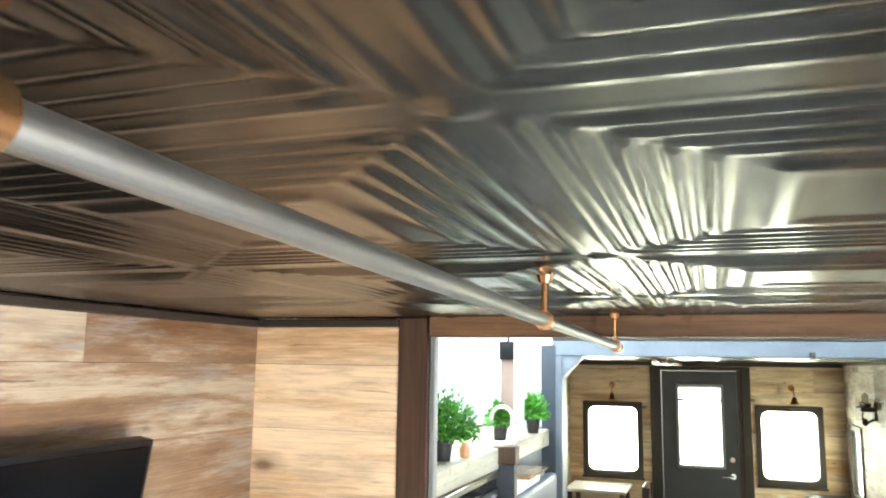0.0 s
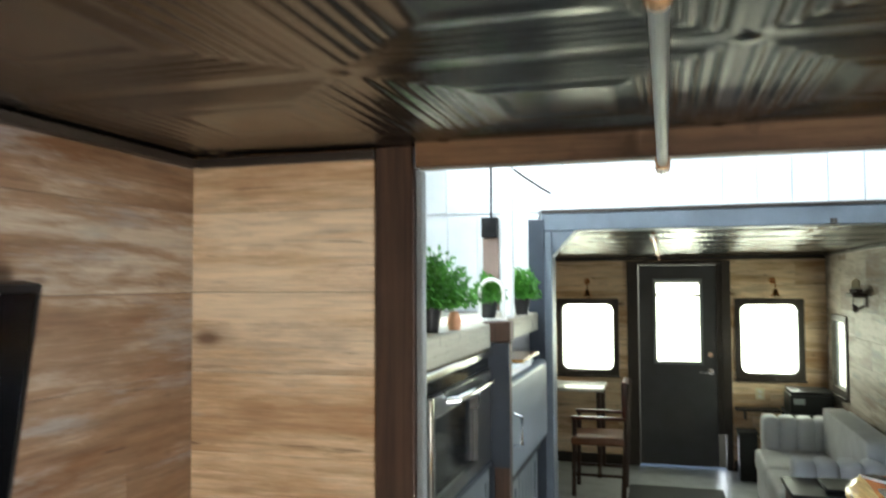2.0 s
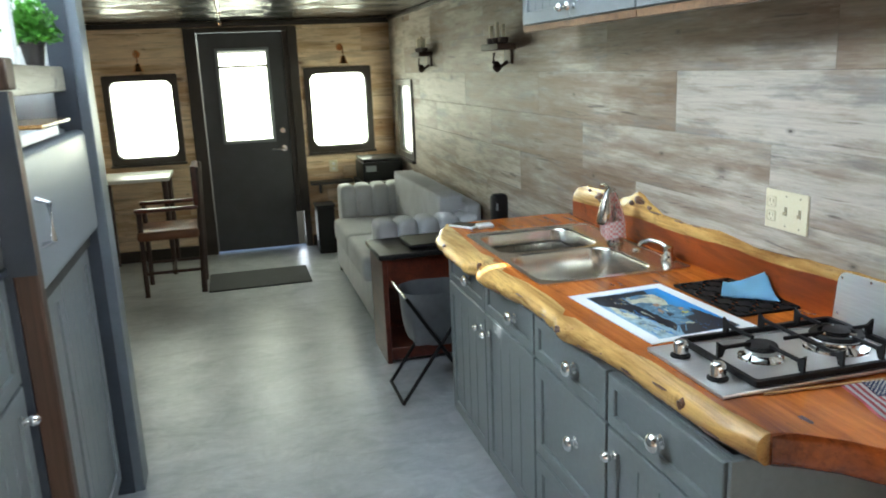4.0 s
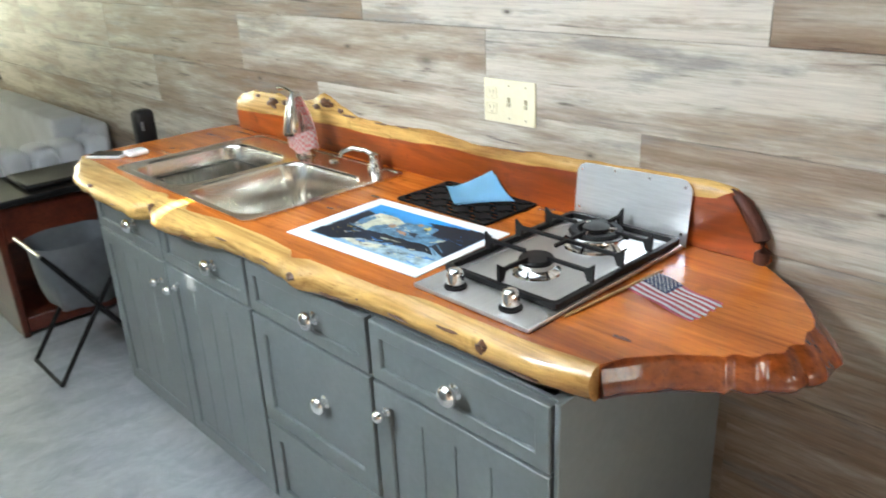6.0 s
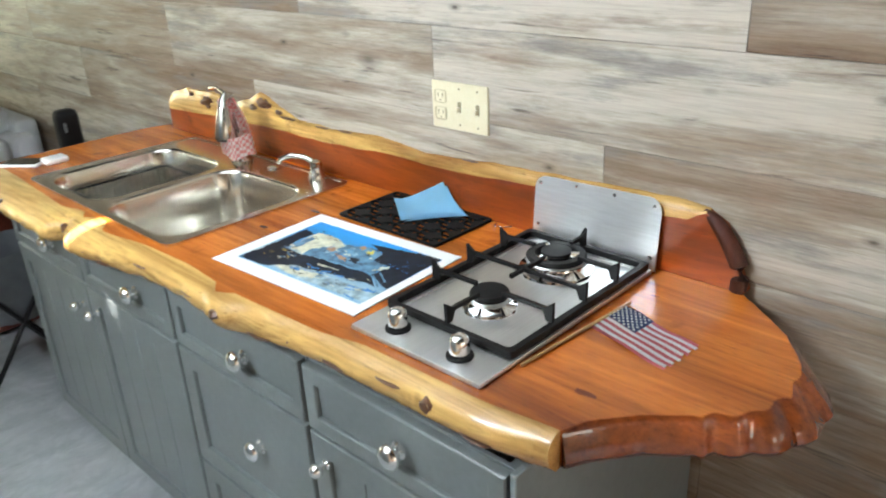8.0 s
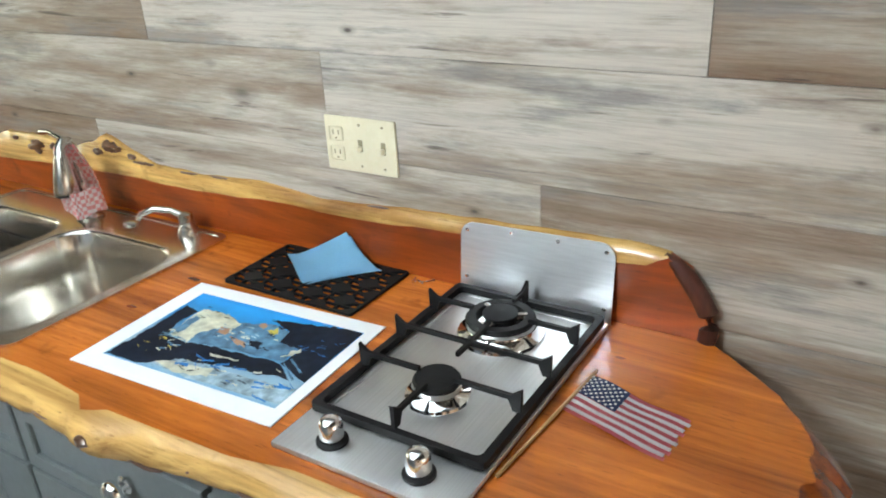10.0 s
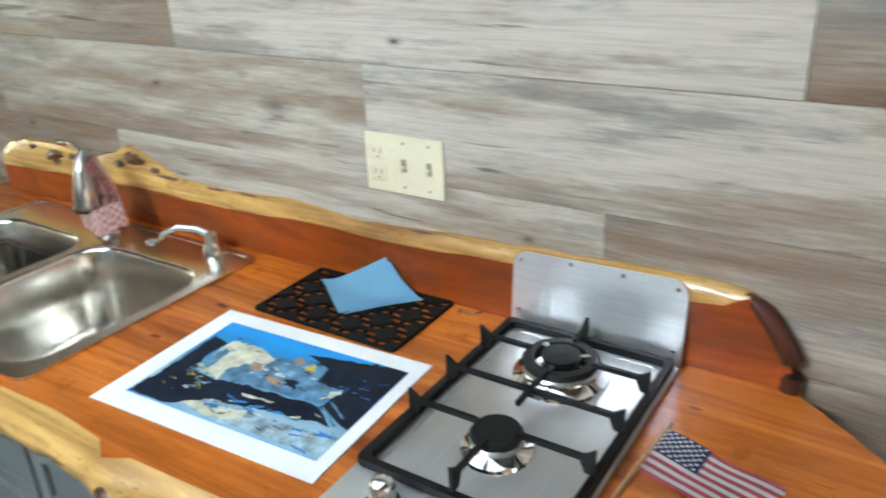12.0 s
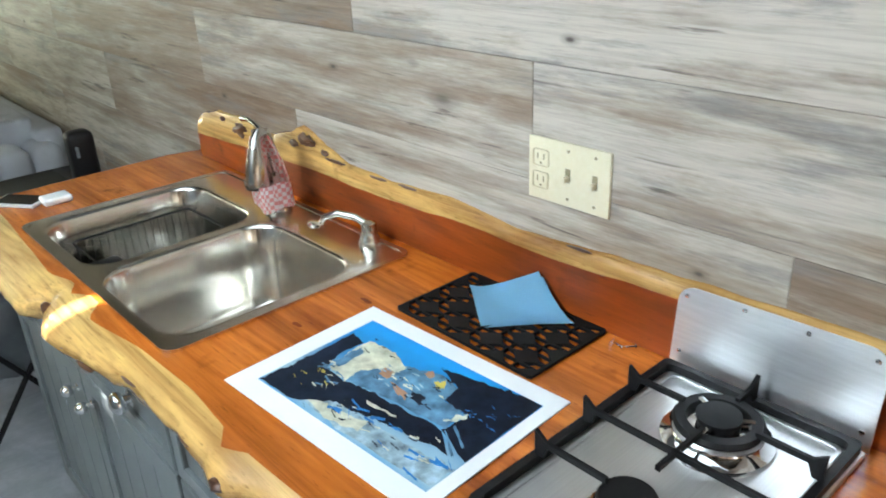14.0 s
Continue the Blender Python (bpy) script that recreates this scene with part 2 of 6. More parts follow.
def glass_of(name):
    m, nt, bsdf = nodes_of(name)
    bsdf.inputs["Base Color"].default_value = (0.95, 0.98, 0.97, 1)
    bsdf.inputs["Transmission Weight"].default_value = 1.0
    bsdf.inputs["Roughness"].default_value = 0.02
    bsdf.inputs["IOR"].default_value = 1.45
    return m


GREY_BOARD_Y = board("grey barn board", "y", (0.50, 0.455, 0.40), (0.355, 0.30, 0.245), (0.19, 0.118, 0.072), (0.045, 0.033, 0.027), (0.20, 0.195, 0.19))
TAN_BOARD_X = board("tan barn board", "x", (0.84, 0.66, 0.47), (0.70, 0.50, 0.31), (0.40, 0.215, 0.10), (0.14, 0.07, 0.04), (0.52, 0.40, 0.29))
# Same tan board mixed darker, to offset the side window's light
TAN_BOARD_Y_DARK = board("tan barn board lengthwise, darkened", "y", (0.48, 0.39, 0.305), (0.31, 0.205, 0.13), (0.17, 0.083, 0.038), (0.08, 0.042, 0.028), (0.34, 0.31, 0.29))
TIN = plain("pressed tin", (0.132, 0.124, 0.110), 0.24, 1.0, 0.30, 2.2, 30.0, 0.0)
DARK_TRIM = plain("black-brown trim paint", (0.035, 0.026, 0.02), 0.45)
BROWN_POST = timber("dark stained post", (0.085, 0.045, 0.027), (0.036, 0.019, 0.012), "z", 0.5)
BROWN_BEAM = timber("brown header wood", (0.20, 0.11, 0.055), (0.09, 0.045, 0.022), "x", 0.5)
WHITE_BOARD = plain("white painted boards", (0.80, 0.82, 0.83), 0.45, vary=0.06)
BLUE_GREY = plain("blue-grey paint", (0.125, 0.15, 0.180), 0.35)
OVEN_STEEL = brushed("dark brushed steel", (0.34, 0.35, 0.36), 0.28, (1, 60, 1))
SLATE = plain("slate grey cabinet paint", (0.165, 0.188, 0.196), 0.34, vary=0.08, grain=60.0, bump=0.04)
UPPER_GREY = plain("grey upper cabinet paint", (0.20, 0.225, 0.24), 0.36, vary=0.10, bump=0.08)
DARK_IN = plain("dark cabinet inside", (0.02, 0.02, 0.022), 0.6)
NAVY = plain("navy panel paint", (0.035, 0.045, 0.062), 0.4)
DOOR_GREY = plain("charcoal door paint", (0.05, 0.052, 0.058), 0.4)
CREAM_WOOD = timber("pale ledge wood", (0.50, 0.49, 0.40), (0.40, 0.38, 0.30), "y", 0.5, lines=0.3)
HEART = timber("red cedar heartwood", (0.66, 0.19, 0.024), (0.25, 0.045, 0.007), "y", 0.26, 0.22, 7.0, (0.08, 0.016, 0.006), 0.5)
# Darker copy of HEART: the upstand's shade put into its colour
SHADED_HEART = timber("shaded red cedar heartwood", (0.44, 0.09, 0.012), (0.15, 0.026, 0.005), "y", 0.3, 0.15, 7.0, (0.06, 0.012, 0.005), 0.5)
SAP = timber("yellow cedar sapwood", (0.82, 0.53, 0.18), (0.30, 0.125, 0.03), "y", 0.25, 0.5, 5.0, (0.10, 0.04, 0.015))
SAWN = timber("dark sawn cedar end", (0.34, 0.075, 0.013), (0.12, 0.022, 0.006), "y", 0.14, 0.7, 5.0, (0.05, 0.010, 0.004))
EDGE = timber("dull dark red bark", (0.085, 0.020, 0.009), (0.03, 0.009, 0.005), "z", 0.6)
BARK = timber("dark knot wood", (0.17, 0.075, 0.034), (0.05, 0.022, 0.011), "y", 0.4, 0.4)
STEEL = brushed("brushed stainless steel", (0.82, 0.79, 0.73), 0.17, (60, 1, 1))
STEEL_TOP = brushed("satin cooktop steel", (0.70, 0.70, 0.70), 0.42, (1, 60, 1))
ALU = brushed("hazy aluminium", (0.86, 0.88, 0.90), 0.40, (1, 2, 30), 0.12)
RAIL_METAL = brushed("dull galvanised steel", (0.40, 0.41, 0.41), 0.34, (60, 1, 60))
CHROME = plain("chrome", (0.85, 0.85, 0.85), 0.07, 1.0, 0.03, bump=0.0)
JAMB = plain("dark taupe jamb paint", (0.24, 0.25, 0.255), 0.5)
KNOB_METAL = plain("satin chrome knob metal", (0.95, 0.95, 0.95), 0.16, 1.0, 0.03, bump=0.0)
SATIN_NICKEL = plain("satin nickel", (0.66, 0.64, 0.60), 0.2, 1.0, 0.05, bump=0.0)
COPPER = plain("brass-copper", (0.72, 0.40, 0.20), 0.25, 1.0, 0.1)
IRON = plain("black cast iron", (0.010, 0.010, 0.011), 0.5, 0.0, 0.2)
BLACK_PLASTIC = plain("black plastic", (0.010, 0.010, 0.011), 0.4)
SCREEN = plain("black screen glass", (0.004, 0.004, 0.005), 0.14, bump=0.0)
RUBBER = plain("black rubber", (0.008, 0.0075, 0.0075), 0.7)
for dull in (IRON, RUBBER, BLACK_PLASTIC, SCREEN):
    dull.node_tree.nodes["Principled BSDF"].inputs["Specular IOR Level"].default_value = 0.22
IVORY = plain("ivory plastic", (0.74, 0.68, 0.50), 0.35, vary=0.04, bump=0.02)
IVORY_DARK = plain("ivory plastic shade", (0.30, 0.25, 0.15), 0.5, vary=0.05)
PAPER = plain("white photo paper", (0.83, 0.84, 0.85), 0.4, vary=0.03, bump=0.02)
PRINT = print_picture()
BLUE_CLOTH = plain("light blue paper cloth", (0.30, 0.62, 0.86), 0.85, vary=0.12, grain=400)
GINGHAM = gingham()
SOFA_CLOTH = plain("pale grey woven upholstery", (0.64, 0.66, 0.70), 0.9, vary=0.10, grain=500, bump=0.5)
SOFA_SHADE = plain("grey seat cushion cloth", (0.60, 0.62, 0.66), 0.9, vary=0.12, grain=500, bump=0.5)
RED_WOOD = timber("dark red mahogany", (0.13, 0.026, 0.012), (0.055, 0.012, 0.007), "y", 0.35, 0.2)
BROWN_LEATHER = plain("brown leather", (0.20, 0.075, 0.032), 0.4)
BAG = plain("grey plastic bag", (0.12, 0.13, 0.145), 0.35, vary=0.3, bump=0.3, grain=40)
MAT_GREY = plain("dark grey door mat", (0.05, 0.052, 0.056), 0.95, grain=600, bump=0.6)
LEAF = leafy("green leaves", (0.03, 0.16, 0.012), (0.10, 0.34, 0.03))
POT = plain("black pot", (0.02, 0.02, 0.022), 0.4)
TERRACOTTA = plain("peach ceramic", (0.72, 0.36, 0.19), 0.5)
WHITE_PLASTIC = plain("white plastic", (0.82, 0.82, 0.80), 0.3, vary=0.03, bump=0.0)
CANDLE = plain("cream candle wax", (0.76, 0.68, 0.50), 0.5, vary=0.05)
IRON_BROWN = plain("rusty brown iron", (0.045, 0.02, 0.013), 0.5)
FLAG_RED = plain("flag red cloth", (0.58, 0.12, 0.14), 0.85, vary=0.06)
FLAG_WHITE = plain("flag white cloth", (0.86, 0.84, 0.83), 0.85, vary=0.04)
FLAG_BLUE = plain("flag navy cloth", (0.025, 0.04, 0.12), 0.85, vary=0.06)
STICK = timber("pale dowel wood", (0.60, 0.38, 0.17), (0.45, 0.26, 0.10), "x", 0.5)
GLASS = glass_of("window glass")
DARK_GLASS = plain("dark oven glass", (0.012, 0.013, 0.015), 0.07, bump=0.0)
FLOOR = vinyl_floor()


# ---- building helpers ----
ORIGIN = {}


def finish(name, bm, material, angle=38):
    bmesh.ops.recalc_face_normals(bm, faces=bm.faces)
    me = bpy.data.meshes.new(name)
    bm.to_mesh(me)
    bm.free()
    me.materials.append(material)
    me.shade_smooth()
    me.set_sharp_from_angle(angle=radians(angle))
    return me


def thing(name, at, label, category, group=""):
    """An empty at a thing's base, which carries its parts."""
    ob = new(name)
    ob.empty_display_size = 0.05
    ob.location = at
    ORIGIN[ob] = Vector(at)
    return tagged(ob, label, category, group)


def part(name, bm, material, parent, label="", angle=38):
    """One mesh under a thing or a part; the bmesh is in world metres."""
    o = ORIGIN[parent]
    bmesh.ops.translate(bm, vec=-o, verts=bm.verts)
    ob = new(name, finish(name, bm, material, angle))
    ob.parent = parent
    ORIGIN[ob] = o
    return tagged(ob, label)


def single(name, bm, material, label, category, group="", kind="", angle=38):
    """A thing of one mesh."""
    c = Vector((0, 0, 0))
    for v in bm.verts:
        c += v.co
    c /= max(1, len(bm.verts))
    c.z = min(v.co.z for v in bm.verts)
    if kind:
        c = Vector((0, 0, 0))
    bmesh.ops.translate(bm, vec=-c, verts=bm.verts)
    ob = new(name, finish(name, bm, material, angle))
    ob.location = c
    ORIGIN[ob] = c
    return tagged(ob, label, category, group, kind)


def box(bm, x0, y0, z0, x1, y1, z1, bevel=0.0, seg=1):
    m = Matrix.Translation(((x0 + x1) / 2, (y0 + y1) / 2, (z0 + z1) / 2)) @ Matrix.Diagonal((abs(x1 - x0), abs(y1 - y0), abs(z1 - z0), 1))
    r = bmesh.ops.create_cube(bm, size=1, matrix=m)
    if bevel:
        edges = list({e for v in r["verts"] for e in v.link_edges})
        bmesh.ops.bevel(bm, geom=edges, offset=bevel, segments=seg, profile=0.6, affect="EDGES")
    return bm


def boxed(*a, **k):
    return box(bmesh.new(), *a, **k)


def rod(bm, p, q, r0, r1=None, seg=14):
    p, q = Vector(p), Vector(q)
    m = Matrix.Translation((p + q) / 2) @ (q - p).to_track_quat("Z", "Y").to_matrix().to_4x4()
    bmesh.ops.create_cone(bm, cap_ends=True, segments=seg, radius1=r0, radius2=r0 if r1 is None else r1, depth=(q - p).length, matrix=m)
    return bm


def tube(bm, pts, r, seg=10):
    """A round bar swept along points; r may be a list."""
    pts = [Vector(p) for p in pts]
    rings, n = [], len(pts)
    up = Vector((0, 0, 1))
    for i, p in enumerate(pts):
        d = (pts[min(i + 1, n - 1)] - pts[max(i - 1, 0)]).normalized()
        a = d.cross(up)
        if a.length < 0.05:
            a = d.cross(Vector((0, 1, 0)))
        a.normalize()
        b = d.cross(a).normalized()
        rr = r[i] if isinstance(r, (list, tuple)) else r
        rings.append([bm.verts.new(p + rr * (math.cos(t) * a + math.sin(t) * b)) for t in (2 * math.pi * k / seg for k in range(seg))])
    for u, w in zip(rings, rings[1:]):
        for k in range(seg):
            bm.faces.new((u[k], u[(k + 1) % seg], w[(k + 1) % seg], w[k]))
    bm.faces.new(rings[0])
    bm.faces.new(rings[-1])
    return bm


def lathe(bm, profile, centre=(0, 0, 0), turn=None, seg=20):
    """A profile of (radius, height) spun about an axis."""
    m = Matrix.Translation(centre) @ (turn if turn else Matrix.Identity(4))
    rings = [[bm.verts.new(m @ Vector((r * math.cos(t), r * math.sin(t), h))) for t in (2 * math.pi * k / seg for k in range(seg))] for r, h in profile]
    for u, w in zip(rings, rings[1:]):
        for k in range(seg):
            bm.faces.new((u[k], u[(k + 1) % seg], w[(k + 1) % seg], w[k]))
    if profile[0][0] > 1e-4:
        bm.faces.new(rings[0])
    bm.faces.new(rings[-1])
    bmesh.ops.remove_doubles(bm, verts=bm.verts, dist=1e-5)
    return bm


def rounded(x0, y0, x1, y1, r, n=5):
    out = []
    for cx, cy, a in ((x1 - r, y1 - r, 0), (x0 + r, y1 - r, 90), (x0 + r, y0 + r, 180), (x1 - r, y0 + r, 270)):
        out += [(cx + r * math.cos(radians(a + 90 * k / n)), cy + r * math.sin(radians(a + 90 * k / n))) for k in range(n + 1)]
    return out


def plate(bm, outer, holes, z0, z1, to=None):
    """A flat plate with holes; to maps (u, v, w) to the world."""
    to = to or (lambda u, v, w: (u, v, w))
    for w in (z0, z1):
        edges = []
        for loop in (outer, *holes):
            vs = [bm.verts.new((u, v, w)) for u, v in loop]
            edges += [bm.edges.new((vs[i], vs[(i + 1) % len(vs)])) for i in range(len(vs))]
        bmesh.ops.triangle_fill(bm, use_beauty=True, use_dissolve=False, edges=edges)
    for loop in (outer, *holes):
        n = len(loop)
        a = [bm.verts.new((u, v, z0)) for u, v in loop]
        b = [bm.verts.new((u, v, z1)) for u, v in loop]
        for i in range(n):
            bm.faces.new((a[i], a[(i + 1) % n], b[(i + 1) % n], b[i]))
    bmesh.ops.remove_doubles(bm, verts=bm.verts, dist=1e-6)
    for v in bm.verts:
        v.co = to(*v.co)
    return bm


def curve(pts, t):
    """Soft interpolation of (t, value) pairs."""
    for (a, va), (b, vb) in zip(pts, pts[1:]):
        if t <= b:
            k = max(0.0, min(1.0, (t - a) / (b - a)))
            k = k * k * (3 - 2 * k) * 0.5 + k * 0.5
            return va + (vb - va) * k
    return pts[-1][1]


def cut(rects, hole):
    """Rectangles (u0, v0, u1, v1) less a hole."""
    out = []
    a, b, c, d = hole
    for u0, v0, u1, v1 in rects:
        if c <= u0 or a >= u1 or d <= v0 or b >= v1:
            out.append((u0, v0, u1, v1))
            continue
        if v0 < b:
            out.append((u0, v0, u1, b))
        if v1 > d:
            out.append((u0, d, u1, v1))
        lo, hi = max(v0, b), min(v1, d)
        if u0 < a:
            out.append((u0, lo, a, hi))
        if u1 > c:
            out.append((c, lo, u1, hi))
    return out


def wall(name, axis, at, thick, u0, u1, z0, z1, holes, material, label):
    """A wall across x or y, from its inner face outwards, with openings."""
    rects = [(u0, z0, u1, z1)]
    for h in holes:
        rects = cut(rects, h)
    bm = bmesh.new()
    for a, b, c, d in rects:
        if axis == "x":
            box(bm, at, a, b, at + thick, c, d)
        else:
            box(bm, a, at, b, c, at + thick, d)
    bmesh.ops.remove_doubles(bm, verts=bm.verts, dist=1e-5)
    return single(name, bm, material, label, "wall", kind="structure")


def boards(parent, axis, at, out, u0, u1, z0, z1, holes, material, row, length, first, offsets, tones=(), seed=1):
    """Loose-laid boards on a wall: one object each, staggered by row; tones names the boards that are paler or browner,
    some of them to put shade in.
    """
    known = {(k, u): v for k, u, v in tones}
    rnd = random.Random(seed)
    rows = int(math.ceil((z1 - first) / row)) + 1
    lo = int(math.floor((z0 - first) / row))
    for k in range(lo, rows):
        za, zb = max(z0, first + k * row), min(z1, first + (k + 1) * row)
        if zb - za < 0.01:
            continue
        s = offsets[k % len(offsets)]
        n0 = int(math.floor((u0 - s) / length))
        while s + n0 * length < u1:
            a, b = max(u0, s + n0 * length), min(u1, s + (n0 + 1) * length)
            key = (k, round(s + n0 * length, 2))
            n0 += 1
            hue = rnd.uniform(0.1, 0.8)
            if b - a < 0.01:
                continue
            rects = [(a + 0.0007, za + 0.0007, b - 0.0007, zb - 0.0007)]
            for h in holes:
                rects = cut(rects, h)
            if not rects:
                continue
            bm = bmesh.new()
            for c in rects:
                if axis == "x":
                    box(bm, at, c[0], c[1], at + out, c[2], c[3])
                else:
                    box(bm, c[0], at, c[1], c[2], at + out, c[3])
            ob = part("board", bm, material, parent)
            ob.color = (known.get(key, hue), 0, 0, 1)


def knob(parent, at, name="knob", r=0.018, turn=None):
    """A turned chrome knob facing -x."""
    t = turn if turn else Matrix.Rotation(radians(-90), 4, "Y")
    prof = [(r * 0.72, 0), (r * 0.72, 0.003), (r * 0.42, 0.006), (r * 0.40, 0.012), (r * 0.78, 0.016), (r * 0.97, 0.021), (r, 0.026), (r * 0.90, 0.032), (r * 0.62, 0.037), (r * 0.30, 0.0395), (0.0005, 0.040)]
    return part(name, lathe(bmesh.new(), prof, at, t, 18), KNOB_METAL, parent, "chrome knob")


def front(name, parent, y0, y1, z0, z1, xf, material, width=0.05, bead=0.0, proud=0.020, face=-1):
    """A framed cabinet front facing -x or +x, with a panel set back in it, or beaded boards."""
    def at(bm):
        if face > 0:
            for v in bm.verts:
                v.co.x = 2 * xf - v.co.x
        return bm
    bm, k, w = bmesh.new(), 0.0025, width
    loops = [[bm.verts.new((x, y, z)) for y, z in ((y0 + s, z0 + s), (y1 - s, z0 + s), (y1 - s, z1 - s), (y0 + s, z1 - s))]
             for x, s in ((xf + proud, 0), (xf + k, 0), (xf, k), (xf, w - k), (xf + k, w), (xf + proud, w))]
    for u, v in zip(loops, loops[1:] + loops[:1]):
        for n in range(4):
            bm.faces.new((u[n], u[(n + 1) % 4], v[(n + 1) % 4], v[n]))
    ob = part(name, at(bm), material, parent)
    a, b = y0 + width - 0.002, y1 - width + 0.002
    part("panel", at(boxed(xf + (0.0125 if bead else 0.009), a, z0 + width - 0.002, xf + 0.018, b, z1 - width + 0.002)), material, ob)
    if bead:
        n = max(1, round((b - a) / bead))
        w = (b - a) / n
        for i in range(n):
            part("bead_board", at(boxed(xf + 0.008, a + i * w + 0.0015, z0 + width - 0.002, xf + 0.0125, a + (i + 1) * w - 0.0015, z1 - width + 0.002, bevel=0.0018)), material, ob)
    return ob


# ---- the large structure ----
floor_bm = boxed(XL - 0.1, YB - 0.1, -0.12, XR + 0.1, YF + 0.1, 0.0)
single("floor", floor_bm, FLOOR, "grey marbled vinyl floor running the whole car", "floor", kind="structure")

WIN_L = (-1.05, 0.915, -0.53, 1.585)
WIN_R = (0.645, 0.915, 1.165, 1.585)
DOOR = (-0.31, 0.0, 0.505, 1.99)
SIDE = (7.80, 0.87, 8.32, 1.455)
CUP_L = (CUP_Y - 0.33, 2.40, CUP_Y + 0.33, 3.10)
NEAR_R = (-0.05, 0.80, 0.65, 1.50)
BACK_W = (-0.35, 0.85, 0.55, 1.75)

wall_right = wall("wall_right", "x", XR, 0.12, YB, YF, 0.0, ZTOP, [SIDE, CUP_L, NEAR_R, (YB, 2.2, YP - 0.05, ZTOP), (YA + 0.12, 2.2, YF, ZTOP)], DARK_TRIM, "long wall clad in grey weathered barn boards")
wall_left = wall("wall_left", "x", XL, -0.12, YB, YF, 0.0, ZTOP, [CUP_L, (YB, 2.2, YP - 0.05, ZTOP), (YA + 0.12, 2.2, YF, ZTOP)], DARK_TRIM, "long wall clad in tan barn boards")
wall_far = wall("wall_far", "y", YF, 0.12, XL - 0.12, XR + 0.12, 0.0, 2.4, [WIN_L, WIN_R, DOOR], DARK_TRIM, "end wall clad in tan boards around a door and two windows")
wall_back = wall("wall_back", "y", YB, -0.12, XL - 0.12, XR + 0.12, 0.0, 2.4, [BACK_W], DARK_TRIM, "rear end wall clad in tan boards")
wall_partition = wall("wall_partition", "y", YP, 0.045, XL, -0.712, 0.0, ZC1, [], DARK_TRIM, "short cross wall clad in tan boards")
wall_cupola_near = wall("wall_cupola_near", "y", YP + 0.02, -0.06, XL, XR, ZC1 + 0.01, ZTOP, [], WHITE_BOARD, "white painted end of the cupola")
wall_cupola_far = wall("wall_cupola_far", "y", YA + 0.05, 0.06, XL, XR, 2.14, ZTOP, [], WHITE_BOARD, "white painted end of the cupola above the arch")
wall_bay_end = wall("wall_bay_end", "y", YA + 0.05, 0.06, XL, -0.60, 0.0, 2.14, [], WHITE_BOARD, "white boarded wall closing the appliance bay")

# white upright boards in the cupola
for u0, u1, z0, parent in ((XL, -0.62, 1.66, wall_bay_end), (XL, XR, 2.145, wall_cupola_far)):
    n = max(2, round((u1 - u0) / 0.145))
    w = (u1 - u0) / n
    for i in range(n):
        zt = 2.135 if parent is wall_bay_end else ZTOP - 0.01
        part("board", boxed(u0 + i * w + 0.002, YA + 0.034, z0, u0 + (i + 1) * w - 0.002, YA + 0.05, zt), WHITE_BOARD, parent)
for xa, xb, parent in ((XL, XL + 0.012, wall_left), (XR - 0.012, XR, wall_right)):
    for k in range(9):
        za = (1.66 if parent is wall_left else 2.16) + k * 0.19
        rects = [(YP + 0.03, za, YA + 0.03, min(za + 0.187, ZTOP - 0.01))]
        rects = cut(rects, CUP_L)
        if za > ZTOP - 0.03 or not rects:
            continue
        bm = bmesh.new()
        for a, b, c, d in rects:
            box(bm, xa, a, b, xb, c, d)
        part("board", bm, WHITE_BOARD, parent)


def tin_ceiling(name, x0, x1, y0, y1, z, label):
    """Pressed tin: square panels with ribbed borders and a raised middle."""
    step, tile = 0.0075, 0.61
    nx, ny = int((x1 - x0) / step), int((y1 - y0) / step)
    xs, ys = np.linspace(x0, x1, nx), np.linspace(y0, y1, ny)
    X, Y = np.meshgrid(xs, ys)
    U, V = np.mod(X - 0.085, tile), np.mod(Y, tile)
    du, dv = np.minimum(U, tile - U), np.minimum(V, tile - V)
    d = np.minimum(du, dv)
    rib = 0.0026
    h = np.where(d < 0.022, 0.0, rib * np.cos(2 * np.pi * (d - 0.022) / 0.030) * np.exp(-((d - 0.075) / 0.082) ** 6))
    mitre = np.abs(du - dv) < 0.011
    h = np.where(mitre & (d < 0.15) & (d > 0.02), h * 0.4, h)
    h += 0.004 * np.clip((d - 0.170) / 0.016, 0, 1) - 0.003 * np.clip((d - 0.205) / 0.016, 0, 1)
    boss = np.hypot(du, dv)
    h += 0.005 * np.clip(1 - (boss / 0.020) ** 2, 0, 1)
    h += 0.0012 * np.sin(X * 3.1 + 1.7 * np.sin(Y * 2.3)) * np.cos(Y * 4.3 + X)
    verts = np.stack([X.ravel(), Y.ravel(), z - h.ravel()], 1)
    i = (np.arange(ny - 1)[:, None] * nx + np.arange(nx - 1)[None, :]).ravel()
    faces = np.stack([i, i + nx, i + nx + 1, i + 1], 1)
    me = bpy.data.meshes.new(name)
    me.from_pydata(verts.tolist(), [], faces.tolist())
    me.materials.append(TIN)
    me.shade_smooth()
    ob = new(name, me)
    bm = boxed(x0 - 0.1, y0, z + 0.012, x1 + 0.1, y1, z + 0.05)
    single(name + "_deck", bm, DARK_TRIM, "dark boards above the tin ceiling", "ceiling", kind="structure")
    return tagged(ob, label, "ceiling", kind="structure")


